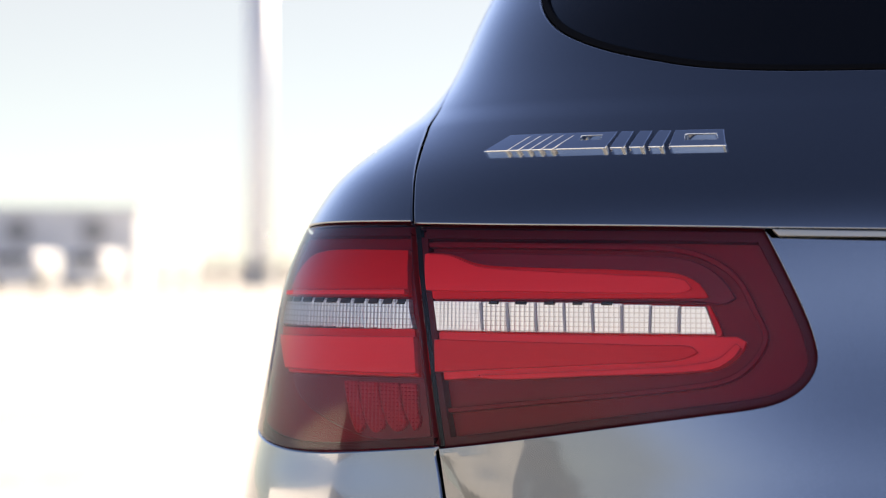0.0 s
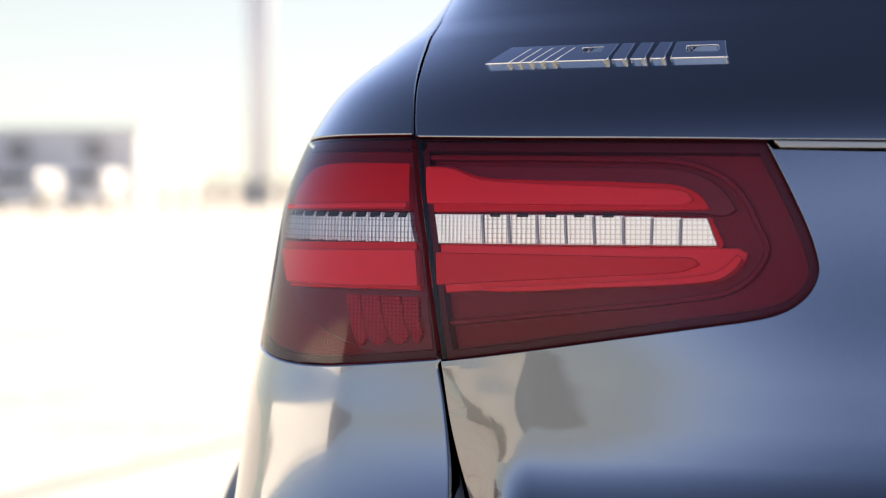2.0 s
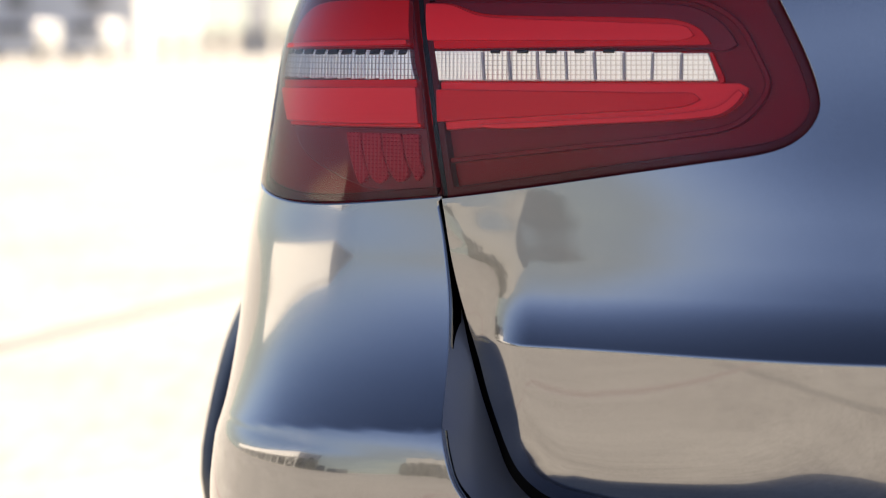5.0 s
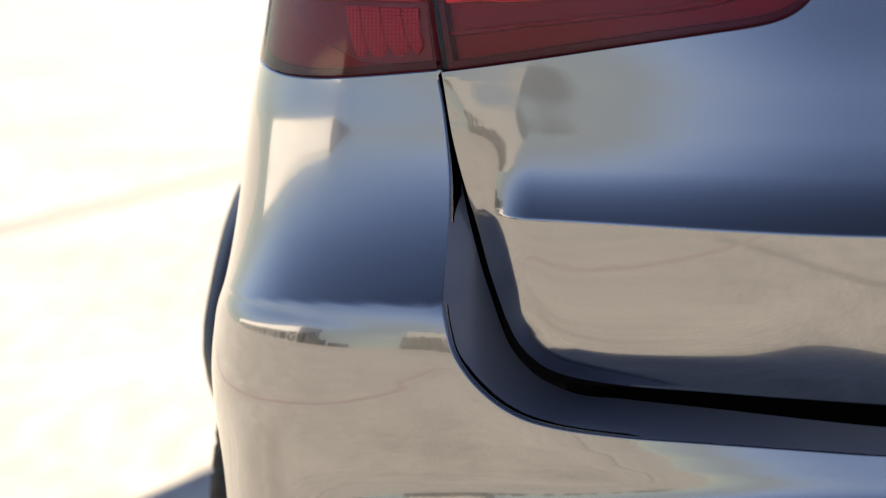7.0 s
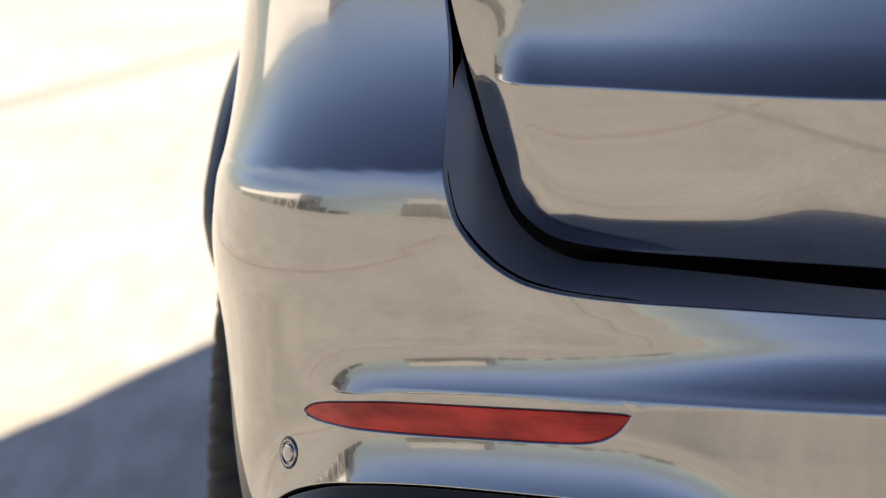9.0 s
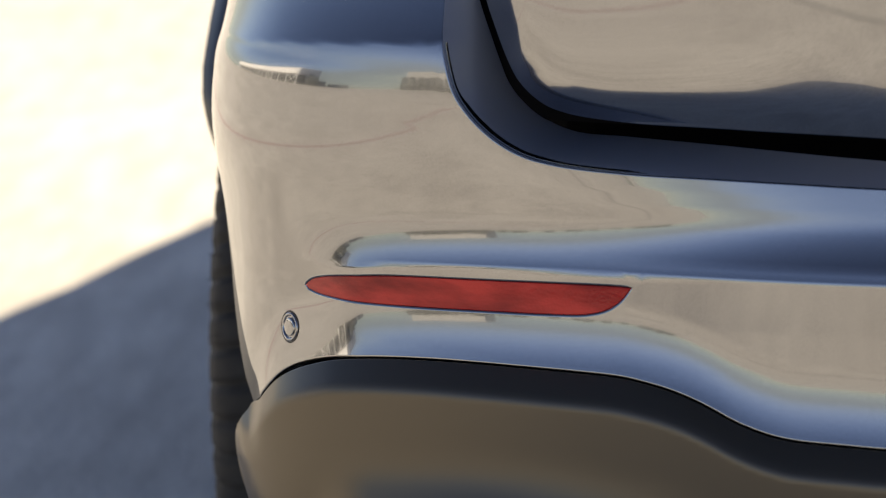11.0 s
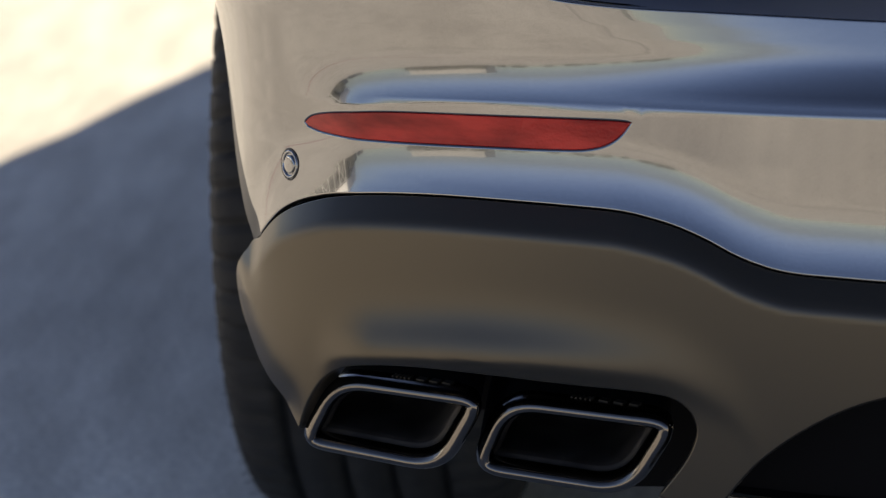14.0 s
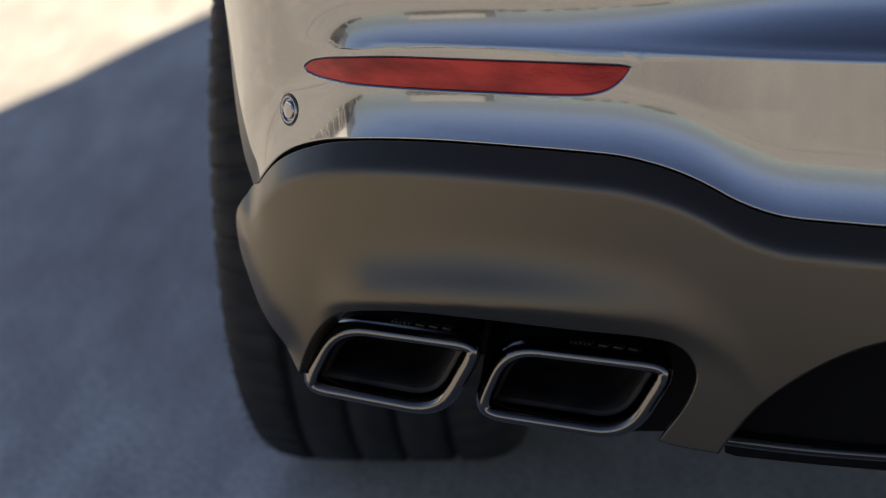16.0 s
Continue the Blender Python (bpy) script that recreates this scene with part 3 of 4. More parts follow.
gate = tagged(empty("tailgate"), "blue-grey tailgate")
gate.parent = car
upper = outline(GAP[:10], TOP_IN, [(0.5243, 1.1432), (0.2, 1.139), (0, 1.138)], [(0, 1.138), (0, 1.259)], WINDOW[::-1], [(0.90, 1.36), (0.92, 1.40)], [(0.92, 1.40), (1.005, 1.40)])
held("upper_panel", sheet("upper_panel", upper, "gate", both=True, rounding=0.0026), paint, gate)
lower = outline(LAMP_RIGHT, GAP_LOW, [(0, 0.751), (0, 1.1315)], [(0, 1.1315), (0.43, 1.1355), (0.5165, 1.1375)], [(0.5165, 1.1375), (0.5243, 1.1432)])
held("lower_panel", sheet("lower_panel", lower, "gate_low", both=True, gap=0.0006, grid=(0.005, 0.003)), paint, gate)
held("trim_strip", sheet("trim_strip", outline([(0.517, 1.1428), (0.43, 1.1412), (0.0, 1.1372)], [(0, 1.1372), (0, 1.1335)], [(0, 1.1335), (0.43, 1.1375), (0.511, 1.1385)], [(0.511, 1.1385), (0.517, 1.1428)]),
                        "gate", gap=0.0003, both=True, lift=0.002, depth=0.01), trim_metal, gate, "bright metal trim strip")
window = outline(WINDOW, [(0, 1.259), (0, 1.56)], [(0, 1.56), (0.80, 1.53)], [(0.80, 1.53), (0.90, 1.36)])
held("rear_window", sheet("rear_window", window, "gate", gap=0.006, both=True, grid=(0.02, 0.01), lift=-0.004), glass_dark, gate, "black tinted rear window")
held("window_seal", sheet("window_seal", outline(WINDOW, [(0, 1.259), (0, 1.2625)], [(p[0] * 0.994, p[1] + 0.0045) for p in WINDOW[::-1]], [(0.8946, 1.3645), (0.90, 1.36)], step=0.006),
                         "gate", gap=0.0008, both=True, lift=-0.001, depth=0.008), seal, gate)

# bumper, with the ledge that runs round the tailgate's mouth
bumper = tagged(empty("rear_bumper"), "glossy blue-grey rear bumper")
bumper.parent = car
REFLECTOR = [(0.8622, 0.6227), (0.8514, 0.6215), (0.8269, 0.6223), (0.7719, 0.6259), (0.6986, 0.6305), (0.6400, 0.6333), (0.6140, 0.6354), (0.5990, 0.6397), (0.5883, 0.6470), (0.5801, 0.6573), (0.5881, 0.6580), (0.6749, 0.6551), (0.7707, 0.6489), (0.8028, 0.6448), (0.8378, 0.6385), (0.8584, 0.6317), (0.8661, 0.6251)]
mouth = outline(REFLECTOR[:10], REFLECTOR[9:] + REFLECTOR[:1], step=0.003)
low_s = np.linspace(0.02, 0.947, 60)
low = [(0.0, 0.552)] + [(float(q), float(curve(LOW_EDGE, place(q, 0.57, "bumper")[0]))) for q in low_s]
END = low[-1]
BUMP_SIDE = [END, (0.9554, 0.5240), (0.9663, 0.5321), (0.9785, 0.5467), (0.9883, 0.5626), (0.998, 0.585), (1.02, 0.66), (1.06, 0.73), (1.12, 0.79), (1.20, 0.85), (1.32, 0.90), (1.45, 0.93)]
SKIN_SIDE = [low[-2]] + [(q - 0.016 * f, z + 0.012 * f) for q, z in BUMP_SIDE[1:] for f in [float(ramp01((0.80 - z) / 0.24))]]
bump = outline(CREASE[::-1], LAMP_LOW, [(1.13, 0.998), (1.45, 0.991)], [(1.45, 0.991), (1.45, 0.93)], SKIN_SIDE[::-1], low[-2::-1], [(0, 0.552), (0, 0.729)])
held("skin", sheet("skin", bump, "bumper", both=True, gap=0.0012, holes=[mouth], rounding=0.0036), paint, bumper)
# strip of the skin by the arch, coloured dark as its reflected shade
shade_outline = outline([low[-2], END], BUMP_SIDE[:8], [BUMP_SIDE[7], SKIN_SIDE[7]], SKIN_SIDE[7::-1], step=0.003)
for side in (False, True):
    held("edge_shade", sheet("edge_shade", shade_outline, "bumper", gap=-0.0005, lift=-0.002, mirror=side, grid=(0.004, 0.004)), edge_shade_paint, bumper, "dark strip on the bumper's edge, mirrored ground shade in its colour")
crease3, ledge3 = smooth(CREASE), smooth(LEDGE)
over = np.gradient(crease3, axis=0)
over = np.stack([-over[:, 1], over[:, 0]], 1) / np.linalg.norm(over, axis=1, keepdims=True)
under = crease3 + over * np.where(np.sum(over * (crease3 - (0.40, 0.90)), 1) > 0, 1, -1)[:, None] * -0.0004
under[:, 0] = np.maximum(under[:, 0], 0)
a = place(under[:, 0], under[:, 1], "bumper") + (0, -0.0008, 0)
b = place(ledge3[:, 0], ledge3[:, 1], "deep")
held("sill_ledge", strip("sill_ledge", a, b, both=True), sill_sky_paint, bumper)
for side in (False, True):
    held("reflector", sheet("reflector", mouth, "bumper", gap=0.0014, lift=-0.0006, mirror=side, grid=(0.005, 0.0036)), reflector_red, bumper, "long red reflector")
    held("reflector_rim", sheet("reflector_rim", mouth, "bumper", gap=0.0004, lift=-0.004, mirror=side, depth=0.02), gloss_black, bumper)


# ---- lamps ----
def lamp(name, shape, pieces, label, side):
    ob = tagged(empty(name), label)
    ob.parent = car
    held("cover", sheet("cover", shape, "gate", gap=0.0022, mirror=side, depth=0.0015), lens, ob, "clear glossy cover").visible_shadow = False
    held("housing", sheet("housing", shape, "lamp", gap=0.0014, lift=-0.0046, mirror=side), maroon, ob, "dark red housing")
    held("edge", sheet("edge", shape, "gate", gap=0.0012, lift=-0.006, mirror=side, depth=0.012, holes=[shape - outward(shape) * 0.0085]), lamp_edge, ob)
    for piece, poly, mat, lift, lab in pieces:
        held(piece, sheet(piece, poly, "lamp", gap=0.0, lift=lift, mirror=side, depth=0.005, grid=(0.006, 0.004)), mat, ob, lab)
    return ob


outer = outline(GAP[9:], LAMP_LOW, LAMP_SIDE, TOP_OUT[::-1])
inner = outline(GAP[9:14] + [(0.7612, 0.9848)], LAMP_RIGHT[::-1], TOP_IN[::-1])
OUT_PIECES = [
    ("upper_bar", outline([(0.998, 1.0937), (0.999, 1.101)], [(0.999, 1.101), (0.995, 1.109), (0.985, 1.118), (0.9684, 1.1250), (0.946, 1.1285), (0.9151, 1.1300), (0.8296, 1.1290)], [(0.8296, 1.129), (0.8155, 1.0956)], [(0.8155, 1.0956), (0.998, 1.0937)]), red, 0.0, "red light bar"),
    ("bright_lip", outline([(0.996, 1.0940), (0.8165, 1.0962)], [(0.8165, 1.0962), (0.8172, 1.0988)], [(0.8172, 1.0988), (0.996, 1.0964)], [(0.996, 1.0964), (0.996, 1.0940)]), red_bright, 0.004, ""),
]
OUT_PIECES += [
    ("lower_bar", outline([(1.002, 1.0678), (0.8031, 1.0701)], [(0.8031, 1.0701), (0.7923, 1.0361)], [(0.7923, 1.0361), (0.8655, 1.0356), (0.961, 1.0340)], [(0.961, 1.0340), (0.974, 1.0450), (0.990, 1.0570), (1.002, 1.0678)]), red, 0.0, "red light bar"),
    ("lower_panel", outline([(0.994, 1.0612), (0.8010, 1.0640)], [(0.8010, 1.0640), (0.7935, 1.0385)], [(0.7935, 1.0385), (0.8655, 1.0376), (0.964, 1.0372)], [(0.964, 1.0372), (0.980, 1.0500), (0.994, 1.0612)]), red_bright, 0.003, ""),
    ("bottom_field", outline([(0.958, 1.0325), (0.7885, 1.0335)], [(0.7885, 1.0335), (0.7745, 0.9925)], [(0.7745, 0.9925), (0.82, 0.9890), (0.845, 0.9905)], [(0.845, 0.9905), (0.880, 0.9985), (0.920, 1.0098), (0.945, 1.0210), (0.958, 1.0325)]), ridge_red, -0.003, "dark red field with a swept edge"),
]
for a, b, c, d in ((0.8715, 0.8555, 0.8535, 0.8395), (0.8535, 0.8330, 0.8375, 0.8175), (0.8310, 0.8105, 0.8155, 0.7960), (0.8085, 0.7925, 0.7940, 0.7830)):
    foot = 0.9925 + 0.004 * (0.8535 - c) / 0.06
    OUT_PIECES.append(("red_cell", outline([(a, 1.0298), (b + 0.0012, 1.0300)], [(b + 0.0012, 1.0300), ((b + d) / 2 + 0.0012, 1.012), (d + 0.0018, foot + 0.006), ((c + d) / 2, foot), (c - 0.001, foot + 0.005), ((a + c) / 2, 1.012), (a, 1.0298)], step=0.003), red_cell, 0.0, "ribbed red optic"))
TOPS = [1.004, 0.9822, 0.9589, 0.9361, 0.916, 0.8958, 0.8776, 0.8601, 0.8436, 0.8279, 0.8137]
FEET = [1.006, 0.9884, 0.9634, 0.9377, 0.9147, 0.8949, 0.8768, 0.8587, 0.843, 0.8268, 0.8046]
for a, b, c, d in zip(TOPS, TOPS[1:], FEET, FEET[1:]):
    OUT_PIECES.append(("clear_cell", outline([(a - 0.0006, 1.0918), (b + 0.0006, 1.0922)], [(b + 0.0006, 1.0922), (b + (0.004 if b > 0.82 else -0.0025), 1.083), (d + 0.0006, 1.0715)], [(d + 0.0006, 1.0715), (c - 0.0006, 1.0706)], [(c - 0.0006, 1.0706), (a + 0.003, 1.083), (a - 0.0006, 1.0918)], step=0.003), rib_cell, 0.0, "clear ribbed optic"))
    OUT_PIECES.append(("dark_notch", outline([(a - 0.004, 1.0919), (b + 0.003, 1.0923)], [(b + 0.003, 1.0923), (b + 0.004, 1.0898)], [(b + 0.004, 1.0898), (a - 0.003, 1.0894)], [(a - 0.003, 1.0894), (a - 0.004, 1.0919)], step=0.003), plastic, 0.0012, ""))
IN_PIECES = [
    ("upper_bar", outline([(0.8074, 1.1273), (0.679, 1.1254), (0.5992, 1.1237), (0.5737, 1.1205), (0.5542, 1.1122), (0.5413, 1.1016), (0.5365, 1.0953)], [(0.5365, 1.0953), (0.5443, 1.0917), (0.5596, 1.0932), (0.7927, 1.0924)], [(0.7927, 1.0924), (0.8074, 1.1273)]), ridge_red, 0.0, "red light bar"),
    ("middle_bar", outline([(0.8060, 1.1262), (0.7814, 1.1250), (0.751, 1.1180), (0.6992, 1.1155), (0.6275, 1.1140), (0.5810, 1.1110), (0.5640, 1.1040), (0.5560, 1.0955)], [(0.5560, 1.0955), (0.7932, 1.0935)], [(0.7932, 1.0935), (0.8060, 1.1262)]), red, 0.002, ""),
    ("bright_bar", outline([(0.8055, 1.1250), (0.7814, 1.1238), (0.751, 1.1159), (0.6992, 1.1127), (0.6275, 1.1101), (0.5749, 1.1062), (0.5694, 1.1010), (0.5801, 1.0983)], [(0.5801, 1.0983), (0.7946, 1.0995)], [(0.7946, 1.0995), (0.8055, 1.1250)]), red_bright, 0.004, ""),
]
IN_PIECES += [
    ("lower_bar", outline([(0.7808, 1.068), (0.5459, 1.0678), (0.531, 1.0679)], [(0.531, 1.0679), (0.5243, 1.0649), (0.5298, 1.0554), (0.5417, 1.0475), (0.5607, 1.0444), (0.6397, 1.0404), (0.7193, 1.0363), (0.7394, 1.0367), (0.7727, 1.0342)], [(0.7727, 1.0342), (0.7808, 1.068)]), red_bright, 0.0, "red light bar"),
    ("inset_bar", outline([(0.7790, 1.0625), (0.60, 1.0610), (0.5640, 1.0600), (0.5600, 1.0570)], [(0.5600, 1.0570), (0.5700, 1.0530), (0.64, 1.0480), (0.7193, 1.0435), (0.7745, 1.0400)], [(0.7745, 1.0400), (0.7790, 1.0625)]), red, 0.003, ""),
    ("bright_edge", outline([(0.7350, 1.0372), (0.6626, 1.0410), (0.5609, 1.0478), (0.5420, 1.0520), (0.5300, 1.0625)], [(0.5300, 1.0625), (0.5270, 1.0600), (0.5310, 1.0545), (0.5420, 1.0470), (0.5607, 1.0440), (0.6397, 1.0398), (0.7193, 1.0359), (0.7350, 1.0372)]), red_bright, 0.006, ""),
    ("strip_frame", outline([(0.7905, 1.0916), (0.6699, 1.0915), (0.5545, 1.0896)], [(0.5545, 1.0896), (0.5435, 1.0700), (0.5460, 1.0690)], [(0.5460, 1.0690), (0.6669, 1.0694), (0.7800, 1.0690)], [(0.7800, 1.0690), (0.7905, 1.0916)]), red, -0.001, ""),
]
FRAME = [(0.81, 1.1323), (0.6567, 1.1302), (0.5868, 1.1277), (0.5572, 1.1197), (0.5356, 1.1063), (0.5198, 1.0848), (0.5109, 1.0673), (0.5188, 1.0516), (0.5346, 1.0405), (0.5724, 1.0333), (0.6603, 1.0236), (0.7609, 1.0127)]
IN_PIECES.append(("ridge", outline(FRAME, [(0.7609, 1.0127), (0.7614, 1.0105)], [(0.7614, 1.0105), (0.6603, 1.0214), (0.5724, 1.0311), (0.5330, 1.0385), (0.5165, 1.0506), (0.5083, 1.0675), (0.5175, 1.0858), (0.5336, 1.1078), (0.5560, 1.1217), (0.5866, 1.1299), (0.6567, 1.1324), (0.81, 1.1345)], [(0.81, 1.1345), (0.81, 1.1323)]), maroon, 0.0005, "raised ridge"))
TOPS = [0.7886, 0.7416, 0.7183, 0.6938, 0.6699, 0.6466, 0.6224, 0.5994, 0.5769, 0.5566]
FEET = [0.781, 0.7369, 0.7139, 0.6896, 0.666, 0.6428, 0.6197, 0.5978, 0.5754, 0.5472]
for k, (a, b, c, d) in enumerate(zip(TOPS, TOPS[1:], FEET, FEET[1:])):
    up = 1.0908 - 0.0022 * max(0, k - 4) / 4
    IN_PIECES.append(("clear_cell", outline([(a - 0.0005, up), (b + 0.0005, up)], [(b + 0.0005, up), (d + 0.0005, 1.0702)], [(d + 0.0005, 1.0702), (c - 0.0005, 1.0702)], [(c - 0.0005, 1.0702), (a - 0.0005, up)], step=0.003), white_cell if k == 0 else clear_cell, 0.002, "clear ribbed optic"))
    if 0 < k < 6:
        IN_PIECES.append(("dark_notch", outline([(a - 0.008, 1.0909), (b + 0.008, 1.0909)], [(b + 0.008, 1.0909), (b + 0.008, 1.0901)], [(b + 0.008, 1.0901), (a - 0.008, 1.0901)], [(a - 0.008, 1.0901), (a - 0.008, 1.0909)], step=0.003), plastic, 0.004, ""))
    if k:
        for at_s, wide in (((a, c), 0.0004),):
            IN_PIECES.append(("cell_rib", outline([(at_s[0] + wide, up - 0.0006), (at_s[0] - wide, up - 0.0006)], [(at_s[0] - wide, up - 0.0006), (at_s[1] - wide, 1.0706)], [(at_s[1] - wide, 1.0706), (at_s[1] + wide, 1.0706)], [(at_s[1] + wide, 1.0706), (at_s[0] + wide, up - 0.0006)], step=0.003), cell_line, 0.0032, "thin grey divider"))
for side in (False, True):
    lamp("outer_tail_lamp", outer, OUT_PIECES, "red tail lamp on the body's corner", side)
    lamp("inner_tail_lamp", inner, IN_PIECES, "red tail lamp on the tailgate", side)
    groove = outline([(s + 0.0020, z) for s, z in GAP[9:]], [(GAP[-1][0] + 0.0020, GAP[-1][1]), (GAP[-1][0] - 0.0020, GAP[-1][1])], [(s - 0.0020, z) for s, z in GAP[:8:-1]], [(GAP[9][0] - 0.0020, GAP[9][1]), (GAP[9][0] + 0.0020, GAP[9][1])])
    held("lamp_seal", sheet("lamp_seal", groove, "gate", gap=0.0, lift=-0.0055, depth=0.004, mirror=side, grid=(0.02, 0.02)), seal, car, "black rubber seal between the lamps")

# ---- diffuser and exhaust ----
diffuser = tagged(empty("diffuser"), "satin grey rear diffuser")
diffuser.parent = car
CUT = [(0.8838, 0.3893), (0.8736, 0.4073), (0.8565, 0.4306), (0.8383, 0.4473), (0.8160, 0.4587), (0.7718, 0.4686), (0.6989, 0.4726), (0.6315, 0.4730), (0.5674, 0.4728), (0.5486, 0.4695), (0.5376, 0.4607), (0.5333, 0.4485), (0.5356, 0.4376), (0.5435, 0.4219), (0.5634, 0.3951)]
OUT_LOW = [END, (0.9518, 0.5124), (0.9635, 0.5051), (0.9741, 0.4934), (0.9751, 0.4743), (0.9536, 0.4428), (0.9278, 0.4175), (0.9015, 0.4035), (0.8838, 0.3893)]
CENTRE = [(0.5194, 0.3898), (0.5065, 0.4080), (0.4897, 0.4278), (0.4652, 0.4483), (0.4453, 0.4615), (0.4255, 0.4721), (0.3990, 0.4816), (0.30, 0.497), (0.0, 0.50)]
diff = outline(low, OUT_LOW, CUT, [CUT[-1], (0.5486, 0.3923), CENTRE[0]], CENTRE, [(0, 0.50), (0, 0.552)])
held("panel", sheet("panel", diff, "diffuser", both=True, gap=0.0012, grid=(0.0035, 0.0035), depth=0.02, rounding=0.002), satin, diffuser)


def exhaust(side):
    m = -1 if side else 1
    tips = ((((-0.7937, 0.4398), (-0.6734, 0.4516), (-0.7087, 0.3815), (-0.8258, 0.3738)), 0.100, -0.60, -0.75),
            (((-0.6591, 0.4479), (-0.5327, 0.4531), (-0.5681, 0.3860), (-0.6847, 0.3834)), 0.042, -0.42, -0.61))
    for corners, y, lean, axis in tips:
        ob = tagged(empty("exhaust_tip"), "dark chrome angular exhaust tip")
        ob.parent = car
        c = np.array(corners)
        c = c.mean(0) + (c - c.mean(0)) * (1.085, 1.07) + (0, -0.0015)
        run = []
        for k in range(4):
            a, b, d = c[k - 1], c[k], c[(k + 1) % 4]
            ea, ed = (a - b) / np.linalg.norm(a - b), (d - b) / np.linalg.norm(d - b)
            cut = 0.030
            for u in np.linspace(0, 1, 9):
                run.append(b + ea * cut * (1 - u) ** 2 + ed * cut * u ** 2)
        run = np.array(run)
        mid = c.mean(0)

        area = np.sum(run[:, 0] * np.roll(run[:, 1], -1) - np.roll(run[:, 0], -1) * run[:, 1])
        run = run if area > 0 else run[::-1]
        off = outward(run)
        n = len(run)

        def piece(name, wall, mat, label=""):
            """A band of the tip through (inset, depth) steps."""
            bm = bmesh.new()
            rings = []
            for inset, back in wall:
                q = run - off * inset
                rings.append([bm.verts.new((m * a, y + lean * (a - axis) + back, b)) for a, b in q])
            for a, b in zip(rings, rings[1:]):
                for i in range(n):
                    bm.faces.new((a[i], a[(i + 1) % n], b[(i + 1) % n], b[i]))
            if name == "inner_pipe":
                bm.faces.new(rings[-1])
            bmesh.ops.recalc_face_normals(bm, faces=bm.faces)
            return soft(part(name, bm, mat, ob, label))
        piece("rim", ((0.0012, 0.024), (0.0, 0.014), (0.0006, 0.008), (0.0030, 0.0025), (0.0060, 0.0), (0.0090, 0.0008), (0.0115, 0.004), (0.0132, 0.010), (0.0138, 0.016)), dark_chrome)
        piece("tube", ((0.0012, 0.022), (0.0012, 0.14)), seal, "black tube behind the rim")
        piece("step", ((0.0138, 0.016), (0.0150, 0.0185), (0.0162, 0.019), (0.0170, 0.022)), soot, "sooty step inside the rim")
        piece("inner_pipe", ((0.0170, 0.022), (0.0180, 0.024), (0.019, 0.05), (0.021, 0.13)), soot, "sooty inside of the pipe")
        for u in (0.40, 0.425, 0.45, 0.475, 0.50, 0.57, 0.65, 0.73):
            bm = bmesh.new()
            q = c[0] + (c[1] - c[0]) * u
            wide = 0.0016 if u < 0.52 else 0.0075
            box(bm, (wide, 0.006, 0.0012), (m * q[0], y + lean * (q[0] - axis) + 0.017, q[1] + 0.0004), turn=-0.5 * m)
            part("raised_mark", bm, soot, ob, "plain raised mark")


for side in (False, True):
    exhaust(side)


